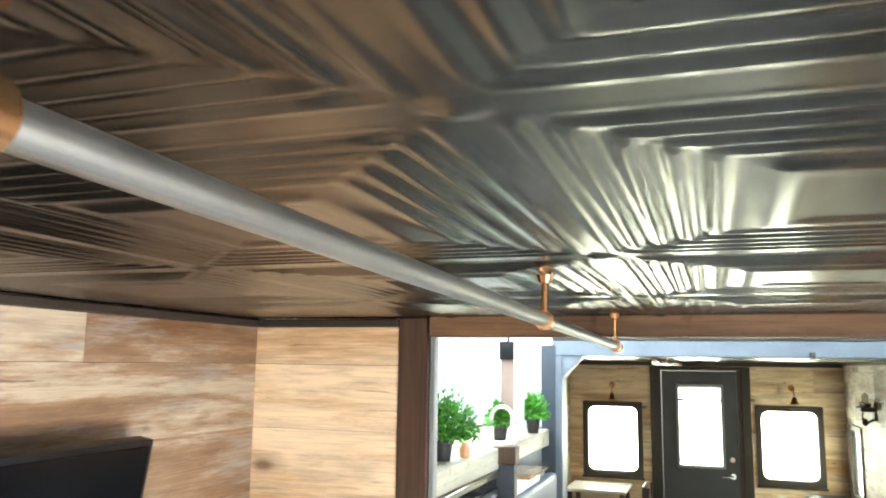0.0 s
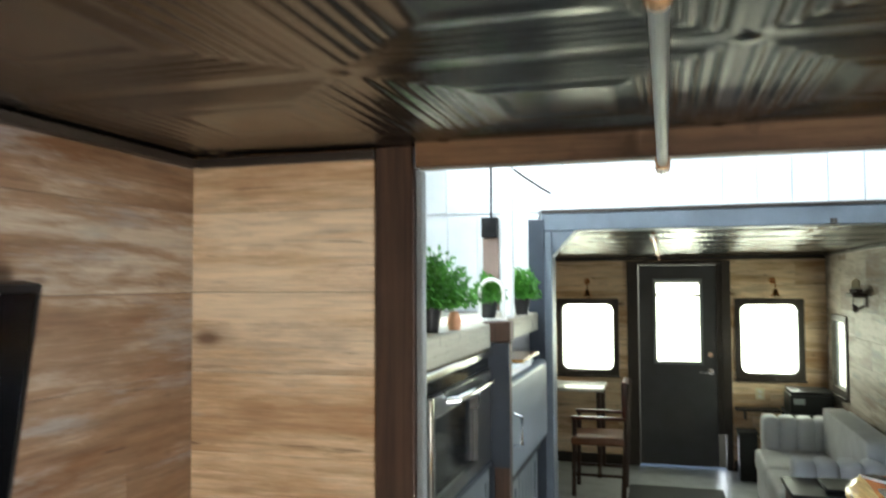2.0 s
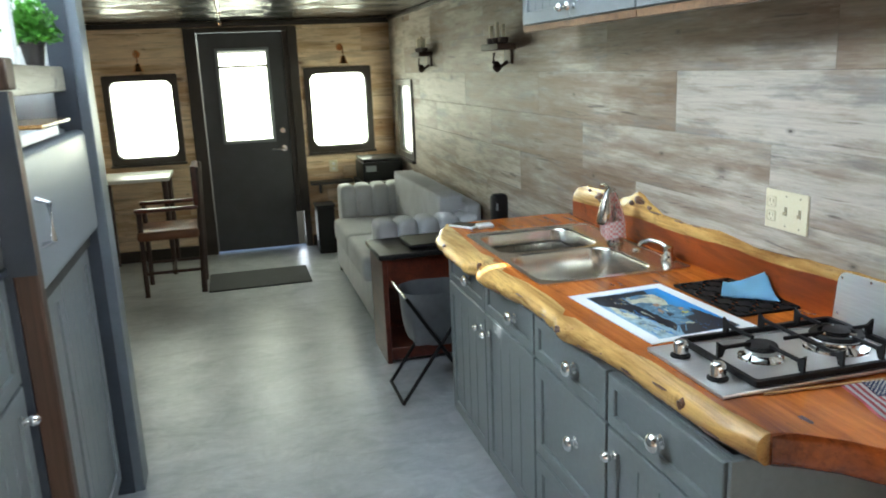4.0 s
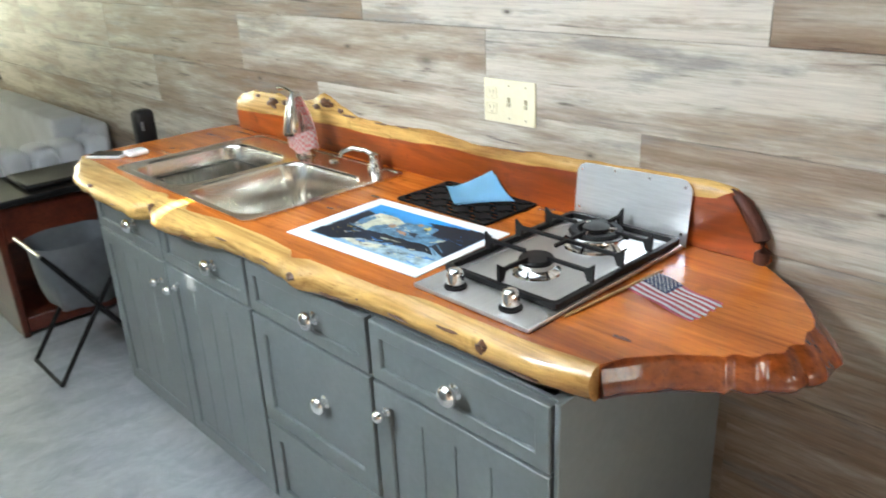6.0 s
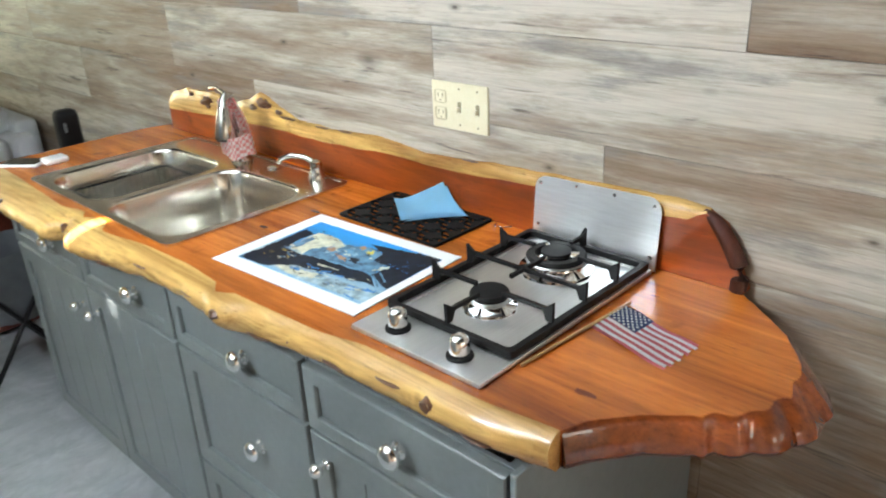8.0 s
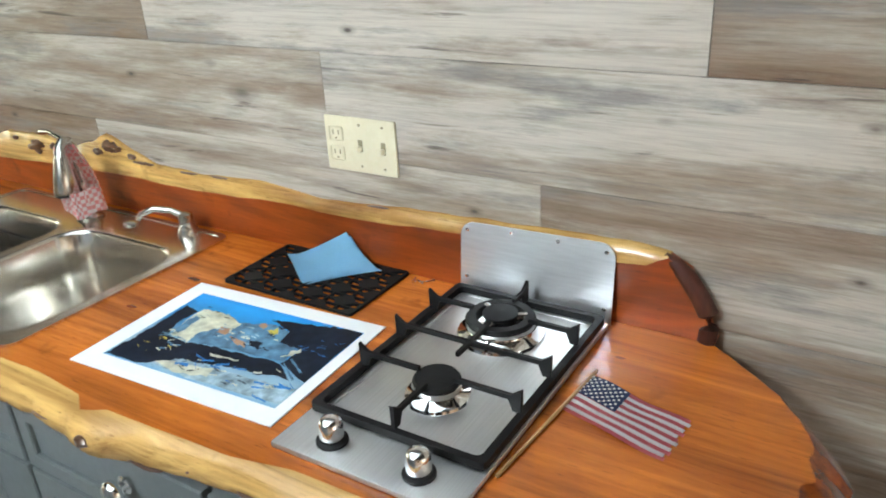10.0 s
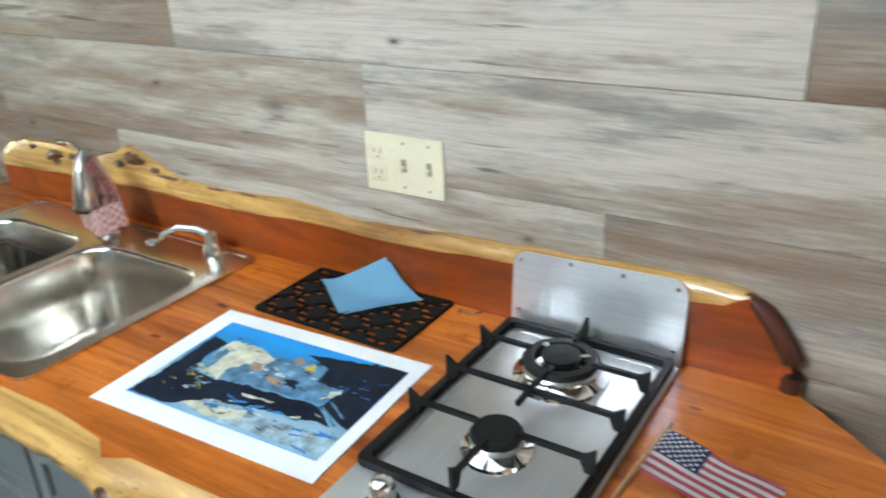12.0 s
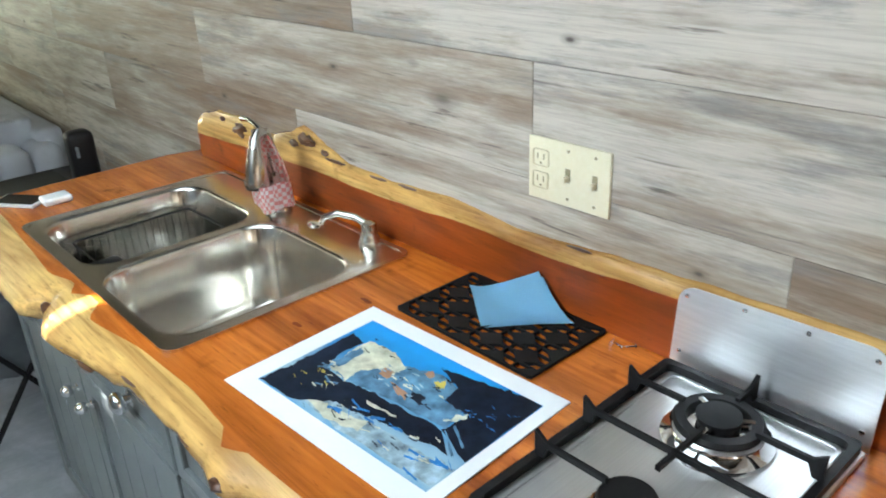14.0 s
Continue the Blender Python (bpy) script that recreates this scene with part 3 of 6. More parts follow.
tin_ceiling("ceiling_near", XL, XR, YB, YP + 0.01, ZC1, "dark glossy pressed tin ceiling with ribbed panels")
tin_ceiling("ceiling_far", XL, XR, YA + 0.11, YF, ZC2, "glossy pressed tin ceiling lit by the end windows")
bm = bmesh.new()
# Slit added out of view so the sun throws a patch on the counter
for a, b, c, d in cut([(XL - 0.1, YP - 0.05, XR + 0.1, YA + 0.12)], (-0.465, 3.650, -0.250, 3.702)):
    box(bm, a, b, ZTOP, c, d, ZTOP + 0.06)
single("ceiling_cupola", bm, WHITE_BOARD, "white painted cupola ceiling with an unseen slit added for the sun patch", "ceiling", kind="structure")

# header over the opening, the posts, the painted arch
single("header_beam", boxed(-0.60, YP - 0.045, 2.075, XR, YP + 0.018, ZC1 + 0.008, 0.003), BROWN_BEAM, "brown stained wooden header beam under the tin ceiling", "beam", kind="structure")
single("wooden_post", boxed(-0.712, YP - 0.02, 0.0, -0.612, YP + 0.03, ZC1, 0.004), BROWN_POST, "dark brown stained post at the end of the cross wall", "post", kind="structure")
single("painted_jamb", boxed(-0.612, YP - 0.005, 0.0, -0.595, YP + 0.03, ZC1 - 0.06, 0.003), JAMB, "narrow grey painted jamb beside the brown post", "trim", kind="structure")
single("arch_beam", boxed(-0.60, YA - 0.03, 2.045, XR, YA + 0.11, 2.128, 0.004), BLUE_GREY, "blue-grey painted beam across the car", "beam", kind="structure")
single("arch_beam_cap", boxed(-0.60, YA - 0.036, 2.128, XR, YA + 0.05, 2.146, 0.003), DARK_TRIM, "black strip along the top of the painted beam", "trim", kind="structure")
bm = boxed(-0.640, YA - 0.03, 0.0, -0.550, YA + 0.11, 2.045, 0.004)
single("arch_post", bm, BLUE_GREY, "blue-grey painted post carrying the beam", "post", kind="structure")
bm = bmesh.new()
vs = [bm.verts.new(c) for c in ((-0.60, YA - 0.02, 1.87), (-0.60, YA - 0.02, 2.045), (-0.44, YA - 0.02, 2.045))]
ws = [bm.verts.new((v.co.x, YA + 0.10, v.co.z)) for v in vs]
bm.faces.new(vs)
bm.faces.new(ws)
for i in range(3):
    bm.faces.new((vs[i], vs[(i + 1) % 3], ws[(i + 1) % 3], ws[i]))
single("arch_brace", bm, BLUE_GREY, "blue-grey painted corner brace under the beam", "trim", kind="structure")

# Navy sheet darkens the post's near face, which lies in shade
single("arch_face_shade", boxed(-0.662, YA - 0.036, 0.0, -0.585, YA - 0.031, 2.10, 0.001), NAVY, "thin navy sheet shading the painted post's near face", "trim", kind="structure")
hk = thing("beam_hook", (0.68, YA - 0.04, 2.04), "small dark metal hook plate on the painted beam", "hook")
part("plate", boxed(0.667, YA - 0.044, 2.044, 0.693, YA - 0.031, 2.072, 0.002), DARK_TRIM, hk)
part("hook", tube(bmesh.new(), [(0.680, YA - 0.044, 2.062), (0.680, YA - 0.060, 2.056), (0.680, YA - 0.064, 2.044), (0.680, YA - 0.056, 2.038)], 0.003, 8), DARK_TRIM, hk)
single("wall_cable", tube(bmesh.new(), [(-0.56, YA + 0.030, 2.232), (-0.60, YA + 0.028, 2.256), (-0.69, YA + 0.028, 2.319), (-0.80, YA + 0.028, 2.40), (-0.86, YA + 0.028, 2.46)], 0.005, 8), DARK_TRIM, "thin dark cable slung across the white cupola boards", "cable")

# dark mouldings where walls meet ceilings
for nm, a in (("trim_1", (XL + 0.008, YB, ZC1 - 0.03, XL + 0.03, YP - 0.02, ZC1 - 0.006)),
              ("trim_2", (XL + 0.03, YP - 0.03, ZC1 - 0.03, -0.712, YP - 0.008, ZC1 - 0.006)),
              ("trim_3", (XL + 0.01, YF - 0.03, ZC2 - 0.05, XR - 0.01, YF - 0.008, ZC2 - 0.006)),
              ("trim_4", (XR - 0.03, YA + 0.12, ZC2 - 0.03, XR - 0.008, YF - 0.03, ZC2 - 0.006)),
              ("baseboard_1", (-1.2, YF - 0.028, 0.0, -0.40, YF - 0.008, 0.10)),
              ("baseboard_2", (0.57, YF - 0.028, 0.0, XR - 0.01, YF - 0.008, 0.10)),
              ("baseboard_3", (XR - 0.028, 4.7, 0.0, XR - 0.008, YF - 0.03, 0.10))):
    single(nm, boxed(*a, 0.003), DARK_TRIM, "black-brown wooden moulding", "trim", kind="structure")


def rounded_window(name, axis, at, rect, label, inward):
    """A dark frame with a rounded opening, set on the wall; the pane stands in the wall."""
    u0, v0, u1, v1 = rect
    ob = tagged(new(name), label, "window", kind="structure")
    ORIGIN[ob] = Vector((0, 0, 0))
    g = 0.045
    to = (lambda u, v, w: (at + inward * w, u, v)) if axis == "x" else (lambda u, v, w: (u, at + inward * w, v))
    outer = rounded(u0 - g, v0 - g, u1 + g, v1 + g, 0.012, 2)
    inner = rounded(u0 + 0.004, v0 + 0.004, u1 - 0.004, v1 - 0.004, 0.07, 6)
    part("window_frame", plate(bmesh.new(), outer, [inner], -0.06, 0.022, to), DARK_TRIM, ob, "black painted frame with rounded corners")
    lip = rounded(u0 + 0.011, v0 + 0.011, u1 - 0.011, v1 - 0.011, 0.066, 6)
    part("glazing_rim", plate(bmesh.new(), inner, [lip], -0.03, -0.012, to), BLUE_GREY, ob, "grey metal glazing rim")
    p = part("pane", plate(bmesh.new(), lip, [], -0.024, -0.020, to), GLASS, ob)
    p.visible_shadow = False
    s = (lambda a, b, c, d, e, f: (at + inward * e, a, b, at + inward * f, c, d)) if axis == "x" else (lambda a, b, c, d, e, f: (a, at + inward * e, b, c, at + inward * f, d))
    part("window_sill", boxed(*s(u0 - g - 0.01, v0 - g - 0.022, u1 + g + 0.01, v0 - g, 0.008, 0.045), bevel=0.003), DARK_TRIM, ob)
    return ob


rounded_window("window_1", "y", YF, WIN_L, "rounded window in a black frame, blown out by daylight", -1)
rounded_window("window_2", "y", YF, WIN_R, "rounded window in a black frame beside the end door", -1)
rounded_window("window_3", "x", XR, SIDE, "rounded window in a black frame on the long wall", -1)
rounded_window("window_4", "x", XL, CUP_L, "wide cupola window above the plant ledge", 1)
rounded_window("window_5", "x", XR, CUP_L, "wide cupola window above the wall cabinets", -1)
rounded_window("window_6", "x", XR, NEAR_R, "unseen rounded window added to light the front room", -1)
rounded_window("window_7", "y", YB, BACK_W, "assumed rounded window in the unseen rear wall", 1)

# the end door with its glazed upper half
door = tagged(new("door_1"), "closed charcoal door with a window in its upper half", "door", kind="structure")
ORIGIN[door] = Vector((0, 0, 0))
D0, D1 = -0.285, 0.435
GL = (-0.125, 1.02, 0.285, 1.80)
part("leaf", plate(bmesh.new(), [(D0, 0.02), (D1, 0.02), (D1, 1.955), (D0, 1.955)], [[(GL[0], GL[1]), (GL[2], GL[1]), (GL[2], GL[3]), (GL[0], GL[3])]], 0.0, 0.045, lambda u, v, w: (u, YF + w, v)), DOOR_GREY, door, "charcoal painted door leaf")
bm = bmesh.new()
for a in ((GL[0] - 0.025, GL[1] - 0.025, GL[2] + 0.025, GL[1]), (GL[0] - 0.025, GL[3], GL[2] + 0.025, GL[3] + 0.025), (GL[0] - 0.025, GL[1], GL[0], GL[3]), (GL[2], GL[1], GL[2] + 0.025, GL[3])):
    box(bm, a[0], YF - 0.012, a[1], a[2], YF + 0.02, a[3], 0.003)
part("glazing_frame", bm, UPPER_GREY, door, "grey glazing bead")
part("glazing_bar", boxed(GL[0], YF + 0.0, 1.655, GL[2], YF + 0.02, 1.675), DARK_TRIM, door)
part("glazing_bar", boxed(GL[0], YF + 0.006, 1.375, GL[2], YF + 0.018, 1.385), UPPER_GREY, door)
p = part("pane", boxed(GL[0], YF + 0.022, GL[1], GL[2], YF + 0.026, GL[3]), GLASS, door)
p.visible_shadow = False
for z, r in ((0.93, 0.028), (1.09, 0.024)):
    rose = part("lock_plate", rod(bmesh.new(), (0.375, YF - 0.014, z), (0.375, YF + 0.002, z), r, seg=20), CHROME, door, "chrome lock rose")
bm = tube(bmesh.new(), [(0.375, YF - 0.012, 0.93), (0.375, YF - 0.05, 0.93), (0.36, YF - 0.058, 0.93), (0.27, YF - 0.056, 0.928)], 0.009)
part("door_handle", bm, CHROME, door, "chrome lever handle")
bm = bmesh.new()
box(bm, -0.40, YF - 0.022, 0.0, -0.295, YF + 0.05, 2.0, 0.004)
box(bm, 0.48, YF - 0.022, 0.335, 0.565, YF + 0.05, 2.0, 0.004)
box(bm, 0.506, YF - 0.022, 0.0, 0.565, YF + 0.05, 0.334, 0.004)
box(bm, -0.295, YF - 0.022, 1.96, 0.48, YF + 0.05, 2.0, 0.004)
box(bm, 0.437, YF - 0.01, 0.335, 0.48, YF + 0.05, 1.96)
part("door_frame", bm, DARK_TRIM, door, "black-brown door casing")


# ---- the kitchen run ----
SINK = (0.806, 3.556, 1.350, 4.366)     # x0, y0, x1, y1
ZT = 0.92

FRONT = [(2.49, 0.802), (2.62, 0.776), (2.84, 0.772), (3.00, 0.766), (3.16, 0.748), (3.24, 0.722), (3.30, 0.734), (3.41, 0.741), (3.58, 0.740), (3.72, 0.712),
         (3.86, 0.694), (3.92, 0.715), (3.965, 0.742), (4.01, 0.690), (4.22, 0.688), (4.45, 0.702), (4.58, 0.745), (4.64, 0.790)]
# Sapwood bulge at y 3.84-3.885 is added to make the sun patch whiter
GRAIN = [(2.49, 0.832), (2.64, 0.815), (2.88, 0.811), (3.00, 0.789), (3.24, 0.779), (3.275, 0.758), (3.32, 0.785), (3.44, 0.794), (3.60, 0.788), (3.79, 0.762),
         (3.84, 0.799), (3.885, 0.799), (3.92, 0.774), (3.965, 0.797), (4.05, 0.775), (4.22, 0.786), (4.45, 0.800), (4.64, 0.806)]

counter = thing("countertop", (1.1, 3.5, 0.855), "thick live-edge cedar countertop, glossy red heartwood with yellow sapwood rim", "countertop")
ys = [2.50 + (4.64 - 2.50) * i / 110 for i in range(111)]
end = [(0.874, 2.483), (0.934, 2.433), (0.986, 2.368), (1.040, 2.312), (1.113, 2.292), (1.201, 2.307), (1.279, 2.362), (1.345, 2.440), (1.392, 2.500), (1.402, 2.56)]
smooth_end = []
for i in range(len(end) - 1):
    for k in range(9):
        f = k / 9
        a, b = end[i], end[i + 1]
        w = 0.004 * math.sin(9.0 * (i + f)) * (1 if 1 < i < 8 else 0)
        smooth_end.append((a[0] + (b[0] - a[0]) * f + w, a[1] + (b[1] - a[1]) * f + w))
outline = [(curve(GRAIN, y), y) for y in reversed(ys)] + smooth_end + [(1.402, 2.6), (1.402, 4.62), (1.30, 4.648)]
hole = [(SINK[0] + 0.025, SINK[1] + 0.025), (SINK[2] - 0.025, SINK[1] + 0.025), (SINK[2] - 0.025, SINK[3] - 0.025), (SINK[0] + 0.025, SINK[3] - 0.025)]
bm = plate(bmesh.new(), outline, [hole], ZT - 0.065, ZT)
part("slab", bm, HEART, counter)
# the sawn end: a glossy darker face that swells out and tucks under
bm, rings = bmesh.new(), []
path = [(0.836, 2.502), (0.852, 2.494)] + smooth_end[:-3]
for i, (x, y) in enumerate(path):
    ax, ay = path[max(0, i - 2)]
    bx_, by_ = path[min(len(path) - 1, i + 2)]
    away = Vector((by_ - ay, -(bx_ - ax), 0)).normalized()
    n = noise.noise((x * 9, y * 9, 2.0)) + 0.6 * noise.noise((x * 26, y * 26, 5.0))
    k = max(0.0, min(1.0, (x - 0.98) / 0.16))
    g = 0.026 * k * k * (3 - 2 * k) * (1 + 0.7 * n)
    rings.append([bm.verts.new(Vector((x, y, 0)) + away * w + Vector((0, 0, ZT + z))) for w, z in ((-0.0012, 0.0003), (0.0015, -0.0015), (0.006 + 0.004 * n + g * 0.35, -0.014), (0.010 + 0.006 * n + g * 0.75, -0.032), (0.017 + 0.007 * n + g, -0.050), (0.013 + 0.004 * n + g * 0.9, -0.062), (-0.004, -0.068))])
for u, w in zip(rings, rings[1:]):
    for k in range(6):
        bm.faces.new((u[k], u[k + 1], w[k + 1], w[k]))
bm.faces.new(rings[0])
bm.faces.new(rings[-1])
part("sawn_end", bm, SAWN, counter, "glossy dark red sawn end", 70)

bm = bmesh.new()
rings = []
for y in ys:
    xo, xb = curve(FRONT, y), curve(GRAIN, y)
    xo += 0.004 * noise.noise((y * 9, 1.3, 0)) + 0.002 * noise.noise((y * 31, 4.3, 0))
    d = xb - xo
    sec = [(xb, ZT + 0.0005), (xb - d * 0.35, ZT - 0.001), (xb - d * 0.70, ZT - 0.008), (xo + 0.002, ZT - 0.022), (xo, ZT - 0.036), (xo + 0.006, ZT - 0.052), (xo + 0.020, ZT - 0.066), (xb + 0.004, ZT - 0.0655)]
    ring = []
    for j, (x, z) in enumerate(sec):
        n = (noise.noise((x * 30, y * 14, z * 30)) * 0.006 + noise.noise((x * 70, y * 40, z * 70)) * 0.002) * (1 if 1 < j < 6 else 0)
        ring.append(bm.verts.new((x + n, y, z + n * 0.6)))
    rings.append(ring)
for a, b in zip(rings, rings[1:]):
    for j in range(7):
        bm.faces.new((a[j], a[j + 1], b[j + 1], b[j]))
bm.faces.new(rings[0])
bm.faces.new(rings[-1])
edge = part("live_edge", bm, SAP, counter, "pale yellow waney sapwood edge", 60)
for y, z, r, s in ((3.243, 0.893, 0.016, 1.0), (2.715, 0.893, 0.017, 1.1), (3.93, 0.905, 0.017, 0.8), (3.79, 0.886, 0.010, 2.6), (4.30, 0.902, 0.010, 1.6), (3.46, 0.884, 0.006, 1.2), (3.05, 0.886, 0.005, 1.0), (3.63, 0.884, 0.006, 1.6),
                   (3.14, 0.872, 0.005, 9.0), (2.93, 0.880, 0.004, 11.0), (3.36, 0.893, 0.003, 13.0), (3.58, 0.896, 0.004, 10.0), (3.72, 0.872, 0.005, 8.0), (2.62, 0.874, 0.004, 9.0), (4.12, 0.884, 0.004, 10.0), (2.80, 0.900, 0.003, 12.0)):
    bm = bmesh.new()
    bmesh.ops.create_uvsphere(bm, u_segments=14, v_segments=9, radius=1, matrix=Matrix.Translation((curve(FRONT, y) + 0.008, y, z)) @ Matrix.Diagonal((0.010, r * s * 0.9, r * 0.8, 1)))
    for v in bm.verts:
        v.co += 0.45 * r * Vector((noise.noise(v.co * 90), noise.noise(v.co * 80 + Vector((5, 0, 0))), noise.noise(v.co * 70)))
    part("knot", bm, BARK, counter, "dark bark-rimmed knot in the rim")

for x, y, r in ((0.928, 2.525, 0.013), (1.16, 3.47, 0.010), (1.02, 3.49, 0.008), (1.27, 2.60, 0.006)):
    bm = bmesh.new()
    ring = [bm.verts.new((x + r * 0.55 * math.cos(a) * (1 + 0.5 * noise.noise((a, x * 9, 0))), y + r * 1.5 * math.sin(a) * (1 + 0.5 * noise.noise((a, y * 9, 4))), ZT + 0.0006)) for a in (2 * math.pi * k / 18 for k in range(18))]
    bm.faces.new(ring)
    part("knot", bm, SAWN, counter, "small dark knot in the heartwood")

# the upstand along the wall, sawn from the same log; its face colour carries shade
upstand = thing("backsplash", (1.39, 3.5, ZT), "low live-edge cedar backsplash standing along the wall", "backsplash")
TOP = [(2.475, 0.925), (2.495, 0.965), (2.53, 1.045), (2.57, 1.066), (2.65, 1.070), (2.95, 1.060), (3.07, 1.055), (3.30, 1.041), (3.48, 1.056), (3.68, 1.046), (3.83, 1.050), (3.93, 1.082), (4.00, 1.110),
       (4.06, 1.085), (4.17, 1.057), (4.28, 1.078), (4.44, 1.072), (4.52, 1.058), (4.56, 1.035)]
RED = [(2.475, 0.92), (2.495, 0.963), (2.53, 1.043), (2.565, 1.062), (2.60, 1.040), (2.65, 1.034), (2.95, 1.031), (3.22, 1.018), (3.42, 1.022), (3.68, 1.010), (3.95, 1.012), (4.20, 1.005), (4.56, 0.990)]
red, sap = bmesh.new(), bmesh.new()
ra, rs = [], []
for i in range(121):
    y = 2.478 + (4.56 - 2.478) * i / 120
    zt = curve(TOP, y) + 0.003 * noise.noise((y * 17, 0, 3)) + (0.006 * noise.noise((y * 40, 0, 8)) if y > 3.9 else 0)
    zr = min(curve(RED, y) + 0.003 * noise.noise((y * 12, 2, 3)), zt - 0.004)
    ra.append([red.verts.new(c) for c in ((1.376, y, ZT + 0.001), (1.376, y, zr), (1.405, y, zr), (1.405, y, ZT + 0.001))])
    if y < 2.552:
        continue
    rs.append([sap.verts.new(c) for c in ((1.3755, y, zr), (1.378, y, zr + (zt - zr) * 0.5), (1.387, y, zt - 0.002), (1.397, y, zt), (1.4052, y, zt - 0.004), (1.4052, y, zr))])
for m_, rr in ((red, ra), (sap, rs)):
    for a, b in zip(rr, rr[1:]):
        for j in range(len(a)):
            m_.faces.new((a[j], a[(j + 1) % len(a)], b[(j + 1) % len(a)], b[j]))
    m_.faces.new(rr[0])
    m_.faces.new(rr[-1])
part("upstand", red, SHADED_HEART, upstand)
part("live_edge", sap, SAP, upstand, "pale yellow waney top edge", 60)
bm = tube(bmesh.new(), [(1.384, 2.493, 0.921), (1.384, 2.491, 0.945), (1.384, 2.495, 0.970), (1.384, 2.510, 0.998), (1.384, 2.530, 1.026), (1.384, 2.553, 1.048), (1.385, 2.573, 1.060)], [0.016, 0.0165, 0.0165, 0.0165, 0.015, 0.011, 0.006], 14)
for v in bm.verts:
    v.co += 0.003 * Vector((0, noise.noise(v.co * 50), noise.noise(v.co * 40 + Vector((3, 0, 0)))))
part("bark_edge", bm, EDGE, upstand, "dark rounded outer edge")
for y, z, r in ((4.30, 1.044, 0.017), (4.22, 1.052, 0.010), (4.14, 1.030, 0.006), (4.40, 1.058, 0.006), (3.975, 1.080, 0.016), (4.03, 1.060, 0.010), (3.90, 1.064, 0.007), (3.86, 1.052, 0.003), (3.60, 1.052, 0.0022), (3.70, 1.048, 0.0022), (3.15, 1.052, 0.002)):
    bm = bmesh.new()
    bmesh.ops.create_uvsphere(bm, u_segments=12, v_segments=8, radius=1, matrix=Matrix.Translation((1.381, y, z)) @ Matrix.Diagonal((0.0055, r * (2.4 if r > 0.005 else 14), r, 1)))
    for v in bm.verts:
        v.co += 0.6 * r * Vector((noise.noise(v.co * 90), noise.noise(v.co * 80 + Vector((5, 0, 0))), noise.noise(v.co * 70)))
    part("knot", bm, BARK, upstand, "dark bark pocket")

# base cabinets
XF = 0.775


def base_cabinet(y0, y1, label):
    t = thing("base_cabinet", (1.08, (y0 + y1) / 2, 0), label, "cabinet", "base cabinets under the cedar top")
    bm = bmesh.new()
    plate(bm, [(XF + 0.021, y0 + 0.001), (1.36, y0 + 0.001), (1.36, y1 - 0.001), (XF + 0.021, y1 - 0.001)], [[(XF + 0.029, y0 + 0.018), (1.345, y0 + 0.018), (1.345, y1 - 0.018), (XF + 0.029, y1 - 0.018)]], 0.09, 0.845)
    box(bm, XF + 0.06, y0 + 0.001, 0.0, 1.36, y1 - 0.001, 0.098)
    part("body", bm, SLATE, t)
    return t


c = base_cabinet(2.55, 3.043, "slate grey base cabinet with one drawer over a door")
d = front("drawer", c, 2.556, 3.038, 0.702, 0.840, XF, SLATE, 0.034)
knob(d, (XF + 0.004, 2.785, 0.773), r=0.0235)
d = front("door", c, 2.556, 3.038, 0.10, 0.694, XF, SLATE, 0.05, 0.095)
knob(d, (XF, 2.995, 0.634), r=0.015)
part("end_panel", boxed(XF + 0.004, 2.538, 0.0, 1.36, 2.55, 0.85, 0.002), SLATE, c, "plain grey end panel")

c = base_cabinet(3.045, 3.538, "slate grey base cabinet with three drawers")
for z0, z1, zk in ((0.702, 0.840, 0.773), (0.374, 0.694, 0.545), (0.10, 0.366, 0.24)):
    d = front("drawer", c, 3.051, 3.533, z0, z1, XF, SLATE, 0.034 if z1 > 0.8 else 0.05)
    knob(d, (XF + (0.004 if z1 > 0.8 else 0.009), 3.245, zk), r=0.0235)

c = base_cabinet(3.540, 4.530, "slate grey sink cabinet with two false drawers and beaded doors")
for y0, y1, yk in ((3.546, 4.030, 3.715), (4.036, 4.524, 4.22)):
    d = front("drawer", c, y0, y1, 0.702, 0.840, XF, SLATE, 0.034)
    knob(d, (XF + 0.004, yk, 0.773), r=0.0235)
for y0, y1, yk in ((3.546, 4.030, 3.985), (4.036, 4.524, 4.075)):
    d = front("door", c, y0, y1, 0.10, 0.694, XF, SLATE, 0.05, 0.095)
    knob(d, (XF, yk, 0.625), r=0.014)

# wall cabinets
for y0, y1 in ((3.545, 4.47), (2.62, 3.543)):
    t = thing("wall_cabinet", (1.26, (y0 + y1) / 2, 1.745), "grey painted wall cabinet with two beaded doors", "cabinet", "wall cabinets over the counter")
    part("body", boxed(1.135, y0 + 0.001, 1.745, XR - 0.008, y1 - 0.001, 2.13, 0.002), UPPER_GREY, t)
    m = (y0 + y1) / 2
    for a, b, k in ((y0 + 0.003, m - 0.002, m - 0.035), (m + 0.002, y1 - 0.003, m + 0.035)):
        d = front("door", t, a, b, 1.75, 2.125, 1.113, UPPER_GREY, 0.05, 0.075)
        knob(d, (1.113, k, 1.79), r=0.016)
    # Brown strip added where the wall below the doors lies in shade
    part("rail", boxed(1.118, y0 + 0.001, 1.722, 1.135, y1 - 0.001, 1.745), BROWN_BEAM, t, "added brown strip in the tone of the shaded wall")


